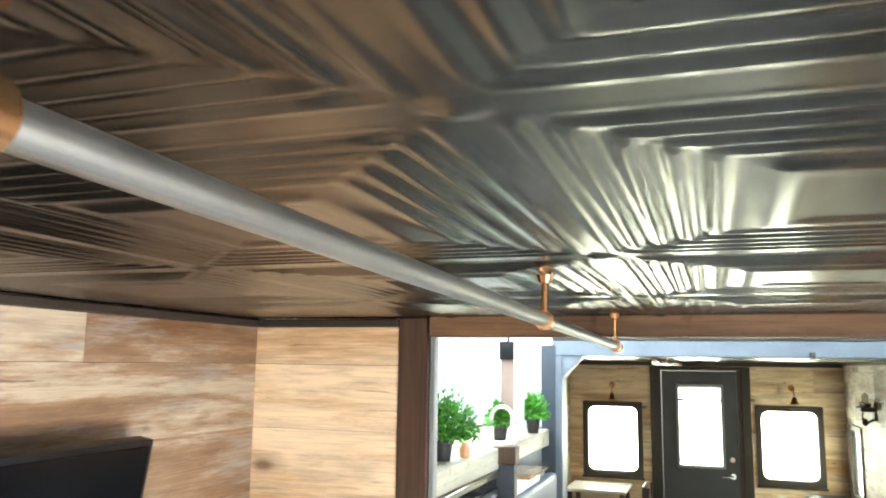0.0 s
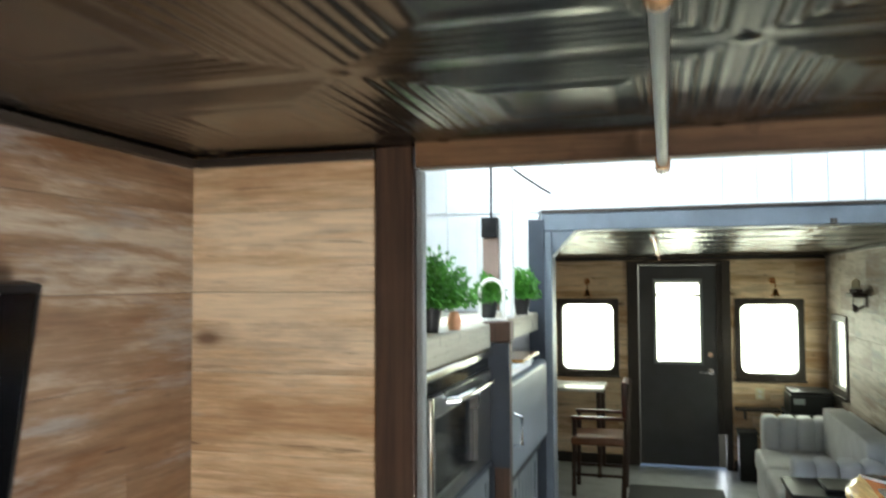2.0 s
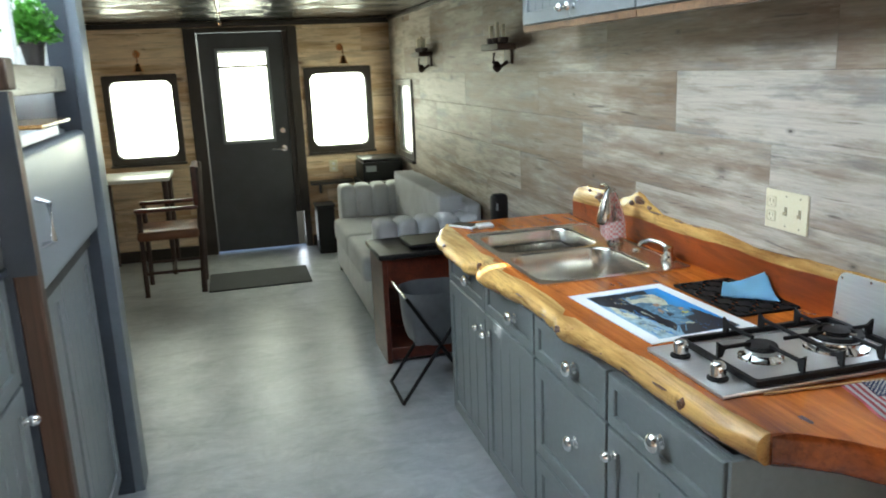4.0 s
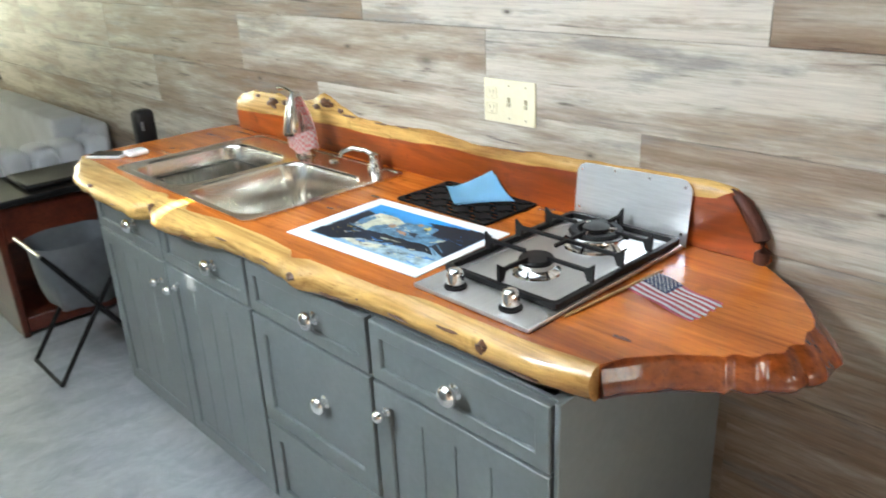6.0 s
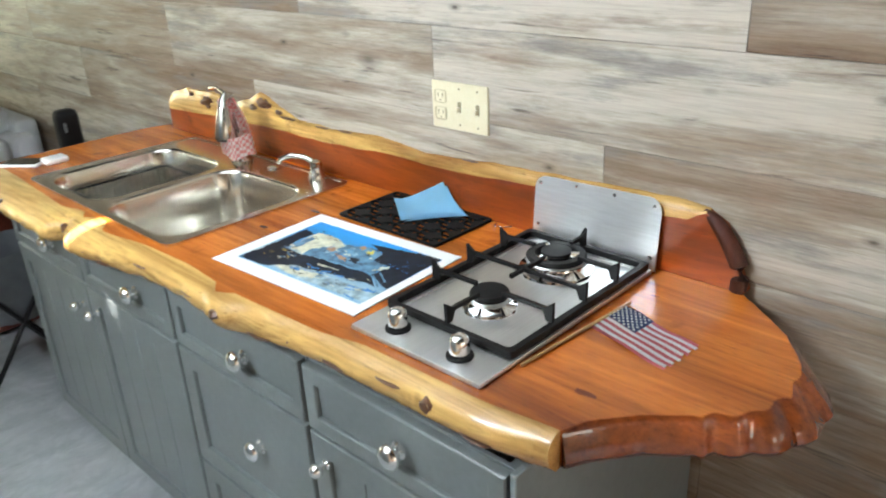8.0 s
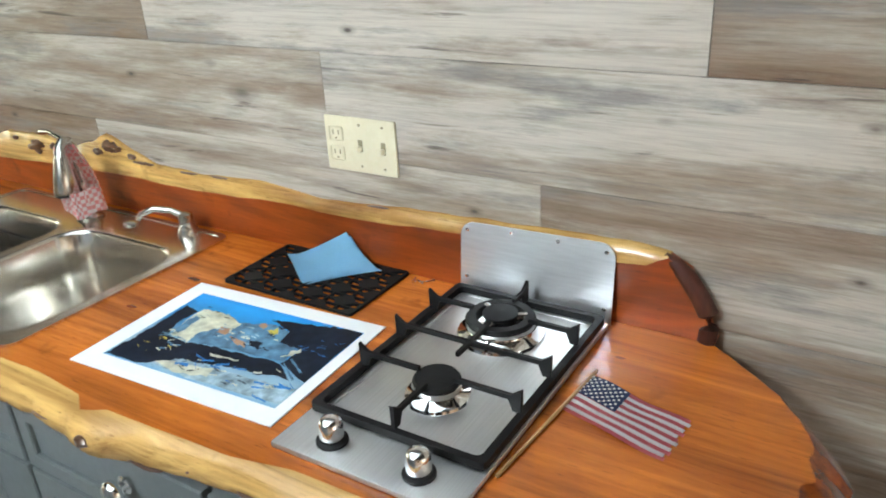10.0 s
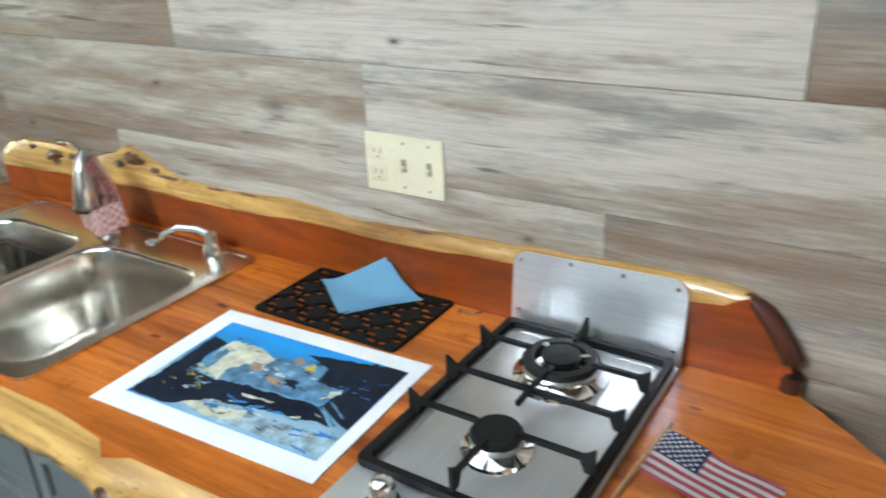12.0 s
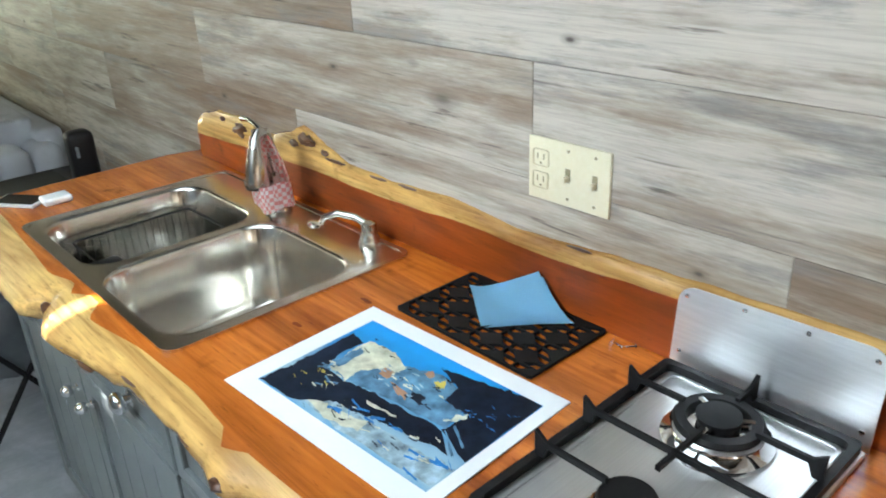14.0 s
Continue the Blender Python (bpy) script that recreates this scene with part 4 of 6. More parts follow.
# ---- on the countertop ----
def sink():
    t = thing("kitchen_sink", (1.08, 3.96, ZT), "double-bowl stainless steel drop-in sink with satin bowls", "sink")
    bowls = ((0.828, 3.588, 1.238, 3.958), (0.836, 3.986, 1.238, 4.336))
    loops = [rounded(*b, 0.075, 7) for b in bowls]
    bm = plate(bmesh.new(), rounded(*SINK, 0.028, 4), loops, ZT + 0.001, ZT + 0.005)
    part("deck", bm, STEEL, t)
    rim = rounded(SINK[0], SINK[1], SINK[2], SINK[3], 0.028, 4)
    rim_in = rounded(SINK[0] + 0.012, SINK[1] + 0.012, SINK[2] - 0.012, SINK[3] - 0.012, 0.02, 4)
    part("rim", plate(bmesh.new(), rim, [rim_in], ZT + 0.0045, ZT + 0.0075), STEEL, t, "raised bright rim")
    for b, low in zip(bowls, (0.215, 0.215)):
        bm, rings = bmesh.new(), []
        for inset, z in ((-0.004, 0.0055), (0.001, 0.004), (0.005, -0.004), (0.009, -low * 0.5), (0.014, -low * 0.80), (0.026, -low * 0.94), (0.050, -low)):
            r = max(0.03, 0.075 - inset * 0.2)
            rings.append([bm.verts.new((x, y, ZT + z)) for x, y in rounded(b[0] + inset, b[1] + inset, b[2] - inset, b[3] - inset, r, 7)])
        for u, w in zip(rings, rings[1:]):
            for k in range(len(u)):
                bm.faces.new((u[k], u[(k + 1) % len(u)], w[(k + 1) % len(u)], w[k]))
        bm.faces.new(rings[-1])
        bowl = part("bowl", bm, STEEL, t, angle=60)
        cx, cy = (b[0] + b[2]) / 2, (b[1] + b[3]) / 2
        part("drain", lathe(bmesh.new(), [(0.042, 0), (0.042, 0.003), (0.03, 0.002), (0.01, 0.004), (0.0005, 0.004)], (cx, cy, ZT - low)), CHROME, bowl, "chrome drain")


sink()


def wire_rack(name, x0, y0, x1, y1, z0, z1, n, label, material):
    t = thing(name, ((x0 + x1) / 2, (y0 + y1) / 2, z0), label, "rack")
    for z in ((z0 + 0.003, z1) if z1 > z0 + 0.01 else (z0 + 0.003,)):
        part("rim", tube(bmesh.new(), [(x, y, z) for x, y in rounded(x0, y0, x1, y1, 0.02, 3)] + [(x1, y1 - 0.02, z)], 0.003, 6), material, t)
    for i in range(n):
        x = x0 + (x1 - x0) * (i + 0.5) / n
        pts = [(x, y0, z1), (x, y0 + 0.003, z0 + 0.004), (x, y1 - 0.003, z0 + 0.004), (x, y1, z1)] if z1 > z0 + 0.01 else [(x, y0, z0 + 0.004), (x, y1, z0 + 0.004)]
        part("wire", tube(bmesh.new(), pts, 0.002, 5), material, t)
    for i in range(n // 2):
        y = y0 + (y1 - y0) * (i + 0.5) / (n // 2)
        part("wire", tube(bmesh.new(), [(x0, y, z0 + 0.004), (x1, y, z0 + 0.004)], 0.002, 5), material, t)


wire_rack("dish_rack", 0.89, 4.045, 1.19, 4.285, ZT - 0.214, ZT - 0.040, 16, "black wire dish rack standing in the sink bowl", IRON)
wire_rack("sink_grid", 0.925, 3.675, 1.15, 3.875, ZT - 0.2135, ZT - 0.210, 7, "flat wire grid on the bottom of the sink bowl", IRON)
single("black_sponge", boxed(0.895, 4.20, ZT - 0.207, 0.985, 4.28, ZT - 0.10, 0.012, 2), BLACK_PLASTIC, "black sponge holder standing in the dish rack", "sponge")

f = thing("kitchen_faucet", (1.288, 3.985, ZT + 0.005), "pull-down kitchen faucet in polished chrome", "faucet")
part("base_plate", lathe(bmesh.new(), [(0.033, 0), (0.033, 0.006), (0.026, 0.012), (0.022, 0.03), (0.021, 0.09), (0.017, 0.10)], (1.288, 3.985, ZT + 0.005)), SATIN_NICKEL, f)
bm = tube(bmesh.new(), [(1.288, 3.985, ZT + 0.09), (1.288, 3.985, ZT + 0.150), (1.283, 3.983, ZT + 0.185), (1.270, 3.975, ZT + 0.205), (1.252, 3.965, ZT + 0.208), (1.237, 3.957, ZT + 0.195), (1.231, 3.953, ZT + 0.172)], [0.016, 0.014, 0.0135, 0.0135, 0.0135, 0.0145, 0.0155], 14)
part("neck", bm, SATIN_NICKEL, f)
bm = tube(bmesh.new(), [(1.232, 3.954, ZT + 0.180), (1.228, 3.951, ZT + 0.15), (1.222, 3.948, ZT + 0.100), (1.221, 3.9475, ZT + 0.093)], [0.0165, 0.022, 0.0295, 0.0275], 18)
head = part("spray_head", bm, SATIN_NICKEL, f, "flared spray head")
part("nozzle", tube(bmesh.new(), [(1.221, 3.9475, ZT + 0.093), (1.220, 3.947, ZT + 0.087)], 0.025, 16), BLACK_PLASTIC, head, "black nozzle face")
bm = tube(bmesh.new(), [(1.285, 3.99, ZT + 0.185), (1.285, 4.02, ZT + 0.205), (1.290, 4.07, ZT + 0.215), (1.296, 4.115, ZT + 0.208)], [0.009, 0.007, 0.0065, 0.009], 10)
part("lever", bm, SATIN_NICKEL, f)

# the gingham towel pushed over the neck: open towards the room, hanging below the spray head
bm, rings = bmesh.new(), []
for i in range(17):
    f_ = i / 16
    ring = []
    for k in range(32):
        a = 2 * math.pi * k / 32
        r = 0.020 + 0.026 * math.sin(min(1.0, f_ * 1.15) * math.pi * 0.62) + 0.005 * f_ * math.sin(5 * a + 2 * f_) + 0.002 * math.sin(9 * a)
        ring.append(bm.verts.new((1.246 + 0.014 * f_ + r * math.cos(a), 3.953 - 0.010 * f_ + r * 1.05 * math.sin(a), ZT + 0.205 - 0.165 * f_ + 0.006 * math.sin(3 * a) * f_)))
    rings.append(ring)
for i, (u, w) in enumerate(zip(rings, rings[1:])):
    for k in range(32):
        a = 2 * math.pi * (k + 0.5) / 32
        if i < 10 and math.cos(a - 4.05) > 0.30 + 0.03 * abs(i - 5):
            continue
        bm.faces.new((u[k], u[(k + 1) % 32], w[(k + 1) % 32], w[k]))
bmesh.ops.solidify(bm, geom=bm.faces, thickness=0.002)
single("dish_towel", bm, GINGHAM, "red and white gingham cloth draped round the faucet head", "towel", angle=70)

d = thing("soap_dispenser", (1.318, 3.662, ZT + 0.005), "chrome soap dispenser with a curved spout", "dispenser")
part("collar", lathe(bmesh.new(), [(0.025, 0), (0.025, 0.006), (0.021, 0.018), (0.016, 0.030), (0.017, 0.040), (0.017, 0.050), (0.006, 0.055)], (1.318, 3.662, ZT + 0.005)), SATIN_NICKEL, d)
bm = tube(bmesh.new(), [(1.318, 3.665, ZT + 0.050), (1.305, 3.69, ZT + 0.064), (1.285, 3.725, ZT + 0.069), (1.268, 3.752, ZT + 0.058), (1.263, 3.760, ZT + 0.044)], [0.009, 0.0085, 0.008, 0.0075, 0.007], 10)
part("spout", bm, SATIN_NICKEL, d)
single("sink_hole_cover", lathe(bmesh.new(), [(0.020, 0), (0.020, 0.004), (0.012, 0.008), (0.0005, 0.009)], (1.302, 3.845, ZT + 0.005)), CHROME, "round chrome cover on the sink deck", "cover")

ph = thing("mobile_phone", (0.862, 4.548, ZT), "dark mobile phone in a white case lying on the counter", "phone")
turn = Matrix.Translation((0.862, 4.548, 0)) @ Matrix.Rotation(radians(35), 4, "Z")
bm = boxed(-0.035, -0.065, ZT + 0.001, 0.035, 0.065, ZT + 0.010, 0.003, 2)
bmesh.ops.transform(bm, matrix=turn, verts=bm.verts)
part("case", bm, WHITE_PLASTIC, ph)
bm = boxed(-0.030, -0.058, ZT + 0.010, 0.030, 0.058, ZT + 0.0115)
bmesh.ops.transform(bm, matrix=turn, verts=bm.verts)
part("screen", bm, SCREEN, ph, "glossy black screen")
bm = boxed(0.895, 4.455, ZT + 0.001, 0.965, 4.51, ZT + 0.020, 0.009, 3)
single("soap_bar", bm, WHITE_PLASTIC, "white rounded bar lying beside the phone", "soap")


# ---- gas cooktop ----
def cooktop():
    t = thing("gas_cooktop", (1.09, 2.80, ZT), "two-burner stainless gas cooktop with black cast-iron grates", "cooktop")
    part("plate", boxed(0.832, 2.650, ZT + 0.001, 1.348, 2.950, ZT + 0.011, 0.004, 2), STEEL_TOP, t)
    part("well", plate(bmesh.new(), rounded(0.925, 2.672, 1.335, 2.928, 0.015, 3), [rounded(0.931, 2.678, 1.329, 2.922, 0.012, 3)], ZT + 0.0105, ZT + 0.0135), STEEL_TOP, t, "pressed rim round the burners")
    for y in (2.728, 2.872):
        k = part("knob", lathe(bmesh.new(), [(0.023, 0), (0.023, 0.004), (0.018, 0.006), (0.0175, 0.010)], (0.874, y, ZT + 0.011)), BLACK_PLASTIC, t, "black knob skirt")
        bm = lathe(bmesh.new(), [(0.0175, 0), (0.0172, 0.018), (0.0160, 0.026), (0.0125, 0.031), (0.006, 0.033), (0.0005, 0.0335)], (0.874, y, ZT + 0.018), None, 24)
        part("grip", bm, KNOB_METAL, k, "rounded silver grip")
    # small front burner
    b = part("burner", lathe(bmesh.new(), [(0.052, 0), (0.050, 0.004), (0.040, 0.008), (0.036, 0.013), (0.036, 0.022), (0.030, 0.026)], (1.035, 2.800, ZT + 0.011), None, 28), CHROME, t, "bright burner base")
    part("cap", lathe(bmesh.new(), [(0.036, 0), (0.037, 0.004), (0.034, 0.009), (0.0005, 0.010)], (1.035, 2.800, ZT + 0.035), None, 28), IRON, b, "matt black cap")
    # large rear burner with a second ring
    b = part("burner", lathe(bmesh.new(), [(0.076, 0), (0.074, 0.005), (0.060, 0.010), (0.056, 0.016), (0.056, 0.024), (0.030, 0.026)], (1.238, 2.800, ZT + 0.011), None, 36), CHROME, t, "bright burner base")
    bm = bmesh.new()
    lathe(bm, [(0.040, 0.0), (0.058, 0.0), (0.060, 0.005), (0.056, 0.010), (0.042, 0.010), (0.040, 0.004), (0.040, 0.0)], (1.238, 2.800, ZT + 0.036), None, 36)
    part("outer_ring", bm, IRON, b, "matt black flame ring")
    part("cap", lathe(bmesh.new(), [(0.026, -0.008), (0.027, 0.004), (0.030, 0.006), (0.030, 0.011), (0.0005, 0.013)], (1.238, 2.800, ZT + 0.040), None, 28), IRON, b, "matt black cap")
    for k in range(3):
        a = radians(60 + 120 * k)
        part("bridge", rod(bmesh.new(), (1.238 + 0.024 * math.cos(a), 2.8 + 0.024 * math.sin(a), ZT + 0.043), (1.238 + 0.045 * math.cos(a), 2.8 + 0.045 * math.sin(a), ZT + 0.043), 0.006, seg=8), CHROME, b, "chrome bridge")
    # one cast frame over both burners, a bar across the middle, fingers on upright lugs
    g = part("grate", plate(bmesh.new(), rounded(0.914, 2.654, 1.345, 2.946, 0.008, 2), [rounded(0.925, 2.666, 1.333, 2.934, 0.010, 3)], ZT + 0.013, ZT + 0.026), IRON, t, "black cast-iron pan grate")

    def finger(p, q, lug=True, far_lug=False):
        bm = bmesh.new()
        d = (Vector(q) - Vector(p)).to_3d().normalized()
        s = Vector((-d.y, d.x, 0)) * 0.0032
        p0, p1 = Vector((*p, 0)), Vector((*q, 0))
        prof = [(p0, 0.026), (p0 - d * 0.001, 0.064), (p0 + d * 0.016, 0.052)] if lug else [(p0, 0.044), (p0, 0.052)]
        prof += [(p1 - d * 0.016, 0.052), (p1 + d * 0.001, 0.064), (p1, 0.026), (p1 - d * 0.013, 0.026), (p1 - d * 0.020, 0.044)] if far_lug else [(p1, 0.052), (p1, 0.044)]
        prof += [(p0 + d * 0.020, 0.044), (p0 + d * 0.013, 0.026)] if lug else []
        va = [bm.verts.new(c + s + Vector((0, 0, ZT + z))) for c, z in prof]
        vb = [bm.verts.new(c - s + Vector((0, 0, ZT + z))) for c, z in prof]
        bm.faces.new(va)
        bm.faces.new(list(reversed(vb)))
        for k in range(len(prof)):
            j = (k + 1) % len(prof)
            bm.faces.new((va[k], va[j], vb[j], vb[k]))
        part("finger", bm, IRON, g)

    finger((1.134, 2.940), (1.134, 2.660), True, True)
    for cx, reach in ((1.035, 0.030), (1.238, 0.052)):
        finger((cx, 2.940), (cx, 2.80 + reach))
        finger((cx, 2.660), (cx, 2.80 - reach))
    finger((0.920, 2.80), (1.005, 2.80))
    finger((1.339, 2.80), (1.286, 2.80))
    finger((1.095, 2.80), (1.200, 2.80), False)


cooktop()

def guard_x(z):
    return 1.3715 - 0.013 * (1.0 - (z - ZT) / 0.146)


s = thing("splash_guard", (1.37, 2.80, ZT), "thin hazy aluminium splash plate screwed to the backsplash", "plate")
bm = bmesh.new()
plate(bm, [(2.650, ZT + 0.001), (2.950, ZT + 0.001)] + [(2.950 - 0.028 + 0.028 * math.cos(radians(a)), 1.034 + 0.028 * math.sin(radians(a))) for a in range(0, 91, 15)] + [(2.650 + 0.028 - 0.028 * math.sin(radians(a)), 1.040 + 0.028 * math.cos(radians(a))) for a in range(0, 91, 15)], [], 0.0, 0.002, lambda u, v, w: (guard_x(v) + w, u, v))
part("sheet", bm, ALU, s)
for y, z in ((2.936, 1.047), (2.845, 1.056), (2.755, 1.056), (2.666, 1.052), (2.936, 0.955), (2.664, 0.948)):
    part("screw", lathe(bmesh.new(), [(0.0042, 0), (0.004, 0.0015), (0.0005, 0.0025)], (guard_x(z) + 0.0004, y, z), Matrix.Rotation(radians(-90), 4, "Y"), 10), CHROME, s, "small round screw head")

# print, rubber mat, cloth, screws, flag
p = thing("art_print", (1.01, 3.21, ZT), "white-bordered print of a blue night landscape lying flat", "print")
turn = Matrix.Translation((1.009, 3.210, 0)) @ Matrix.Rotation(radians(3.0), 4, "Z") @ Matrix.Translation((-1.009, -3.210, 0))
bm = boxed(0.853, 2.989, ZT + 0.001, 1.165, 3.431, ZT + 0.003)
bmesh.ops.transform(bm, matrix=turn, verts=bm.verts)
part("sheet", bm, PAPER, p)
bm = boxed(0.890, 3.012, ZT + 0.003, 1.130, 3.392, ZT + 0.0034)
bmesh.ops.transform(bm, matrix=turn, verts=bm.verts)
image = part("image", bm, PRINT, p, "dark blue and white landscape picture")
INKS = {n_: plain(n_ + " print ink", c_, 0.3, vary=v_, scale=40, bump=0) for n_, c_, v_ in (("dark", (0.008, 0.014, 0.030), 0.5), ("snow", (0.33, 0.45, 0.52), 0.65), ("cream", (0.62, 0.60, 0.46), 0.4),
                                                                                    ("mist", (0.11, 0.24, 0.37), 0.6), ("blue", (0.03, 0.20, 0.52), 0.3), ("gold", (0.62, 0.46, 0.08), 0.2), ("rust", (0.42, 0.22, 0.13), 0.2))}
for ink in (PRINT, *INKS.values()):
    ink.node_tree.nodes["Principled BSDF"].inputs["Specular IOR Level"].default_value = 0.12
laid = itertools.count()


def ink_shape(name, ink, outline_uv, rough=1.0):
    """A flat shape printed on the picture; u runs towards the wall, v towards the cooktop."""
    pts = [(0.8905 + 0.239 * u, 3.3915 - 0.379 * v) for u, v in outline_uv]
    bm, ring = bmesh.new(), []
    z = ZT + 0.0036 + 0.00001 * next(laid)
    for i, (a, b) in enumerate(zip(pts, pts[1:] + pts[:1])):
        for k in range(6):
            q = Vector((a[0] + (b[0] - a[0]) * k / 6, a[1] + (b[1] - a[1]) * k / 6, z))
            w = rough * (noise.noise((q.x * 120, q.y * 120, i)) * 0.005 + noise.noise((q.x * 400, q.y * 400, i)) * 0.004)
            ring.append(bm.verts.new((min(1.1295, max(0.8905, q.x + w)), min(3.3915, max(3.0125, q.y + w)), z)))
    bm.faces.new(ring)
    bmesh.ops.triangulate(bm, faces=bm.faces)
    bmesh.ops.transform(bm, matrix=turn, verts=bm.verts)
    part(name, bm, INKS[ink], image)


def strokes(name, ink, count, u, v, length, seed):
    """Many short dabs of one ink inside a stretch of the picture."""
    rnd = random.Random(seed)
    for _ in range(count):
        a, b, k = rnd.uniform(*u), rnd.uniform(*v), rnd.uniform(-0.8, 0.8)
        du, dv = length * rnd.uniform(0.4, 1.0) * math.sin(k), length * rnd.uniform(0.4, 1.0) * math.cos(k)
        w = length * rnd.uniform(0.12, 0.25)
        ink_shape(name, ink, [(a, b), (a + du, b + dv), (a + du - w, b + dv + w * 0.5), (a - w, b + w * 0.5)], 0.4)


ink_shape("snowfield", "snow", [(0.06, 0.2), (0.18, 0.29), (0.19, 0.54), (0.2, 0.8), (0.24, 1.0), (0.04, 0.99), (0.02, 0.5)])
ink_shape("drift", "cream", [(0.1, 0.19), (0.15, 0.23), (0.12, 0.39), (0.18, 0.57), (0.09, 0.58), (0.03, 0.42)])
ink_shape("near_bank", "dark", [(0.0, 0.0), (0.17, 0.01), (0.37, 0.13), (0.37, 0.35), (0.19, 0.39), (0.02, 0.23)])
ink_shape("treeline", "dark", [(0.26, 0.02), (0.47, 0.02), (0.79, 0.02), (0.75, 0.12), (0.53, 0.11), (0.38, 0.15), (0.17, 0.03)])
ink_shape("hill", "dark", [(0.88, 0.52), (0.92, 0.62), (0.96, 0.78), (0.99, 0.86), (1.0, 1.0), (0.31, 1.0), (0.42, 0.81), (0.62, 0.83), (0.64, 0.69), (0.8, 0.67)])
ink_shape("hull", "dark", [(0.38, 0.31), (0.39, 0.42), (0.41, 0.6), (0.43, 0.8), (0.28, 0.93), (0.27, 0.76), (0.23, 0.56), (0.18, 0.41), (0.16, 0.33)])
ink_shape("cabin", "mist", [(0.5, 0.27), (0.62, 0.33), (0.73, 0.38), (0.83, 0.55), (0.8, 0.67), (0.64, 0.69), (0.62, 0.83), (0.44, 0.8), (0.43, 0.61), (0.4, 0.41), (0.39, 0.29)])
ink_shape("roof", "cream", [(0.7, 0.12), (0.8, 0.14), (0.81, 0.27), (0.74, 0.41), (0.62, 0.41), (0.61, 0.34), (0.49, 0.27), (0.36, 0.29), (0.4, 0.16)])
ink_shape("porch", "mist", [(0.45, 0.14), (0.7, 0.14), (0.67, 0.18), (0.43, 0.19)])
ink_shape("awning", "rust", [(0.64, 0.34), (0.64, 0.4), (0.56, 0.41), (0.56, 0.35)])
ink_shape("plank", "rust", [(0.56, 0.43), (0.54, 0.55), (0.49, 0.57), (0.49, 0.52)])
ink_shape("window", "dark", [(0.58, 0.55), (0.59, 0.62), (0.51, 0.63), (0.51, 0.58)])
ink_shape("lamp", "gold", [(0.74, 0.57), (0.79, 0.61), (0.72, 0.64), (0.7, 0.61)])
ink_shape("pennant", "rust", [(0.76, 0.5), (0.82, 0.52), (0.78, 0.55), (0.75, 0.53)])
ink_shape("rail", "cream", [(0.5, 0.77), (0.64, 0.82), (0.61, 0.83), (0.49, 0.79)])
ink_shape("ladder", "mist", [(0.43, 0.82), (0.44, 0.82), (0.31, 0.94), (0.29, 0.94)])
ink_shape("ladder", "mist", [(0.49, 0.83), (0.51, 0.83), (0.4, 0.94), (0.38, 0.94)])
ink_shape("plank", "cream", [(0.32, 0.46), (0.34, 0.62), (0.32, 0.62), (0.29, 0.48)])
strokes("ripple", "blue", 16, (0.05, 0.30), (0.35, 0.95), 0.09, 3)
strokes("ripple", "dark", 12, (0.08, 0.26), (0.35, 0.85), 0.06, 4)
strokes("glint", "cream", 10, (0.10, 0.36), (0.30, 0.90), 0.05, 5)
strokes("timber_scrap", "mist", 8, (0.20, 0.45), (0.06, 0.24), 0.08, 6)
strokes("timber_scrap", "gold", 7, (0.15, 0.45), (0.06, 0.26), 0.05, 7)
strokes("timber_scrap", "cream", 6, (0.20, 0.45), (0.08, 0.26), 0.06, 8)
strokes("roof_board", "dark", 6, (0.66, 0.86), (0.12, 0.30), 0.05, 9)
strokes("cabin_trim", "cream", 6, (0.50, 0.66), (0.36, 0.66), 0.06, 10)
strokes("window_line", "dark", 16, (0.48, 0.74), (0.26, 0.68), 0.045, 13)
strokes("cabin_wall", "snow", 10, (0.50, 0.72), (0.30, 0.66), 0.05, 14)
strokes("shore_stone", "dark", 14, (0.03, 0.34), (0.20, 0.80), 0.035, 15)
strokes("leaf_gap", "blue", 14, (0.60, 0.80), (0.78, 0.96), 0.04, 11)
strokes("twig", "dark", 18, (0.80, 0.94), (0.50, 0.90), 0.05, 12)

holes = []
for i in range(8):
    for j in range(5):
        if 3 <= i <= 5 and j == 2:
            continue
        cy, cx, k_ = 3.102 + i * 0.0395, 1.200 + j * 0.0380, 1 if (i + j) % 2 else -1
        for s_ in (1, -1):
            holes.append([(cx + s_ * a, cy + s_ * k_ * b) for a, b in ((0.0016, -0.012), (0.0016, 0.0180), (0.0172, 0.0180), (0.0150, 0.004))])
single("rubber_mat", plate(bmesh.new(), rounded(1.178, 3.078, 1.374, 3.402, 0.006, 2), holes, ZT + 0.001, ZT + 0.007), RUBBER, "black rubber mat with cut-out pattern on the counter", "mat")

bm = bmesh.new()
for layer in range(2):
    A, B, C, D = Vector((1.325, 3.362, 0)), Vector((1.232, 3.238, 0)), Vector((1.345, 3.136, 0)), Vector((1.366, 3.225, 0))
    grid = []
    for i in range(15):
        row = []
        for j in range(15):
            u, v = i / 14, j / 14
            q = A * (1 - u) * (1 - v) + B * u * (1 - v) + C * u * v + D * (1 - u) * v
            k = max(0.0, 1 - math.hypot(u, 1 - v) / 0.85)
            lift = 0.060 * k ** 1.3 + 0.003 * math.sin(6 * u + 3 * v)
            row.append(bm.verts.new(q + Vector((0.004 * layer, -0.007 * layer, ZT + 0.0105 - 0.0025 * layer + lift * (1 - 0.12 * layer)))))
        grid.append(row)
    for i in range(14):
        for j in range(14):
            bm.faces.new((grid[i][j], grid[i + 1][j], grid[i + 1][j + 1], grid[i][j + 1]))
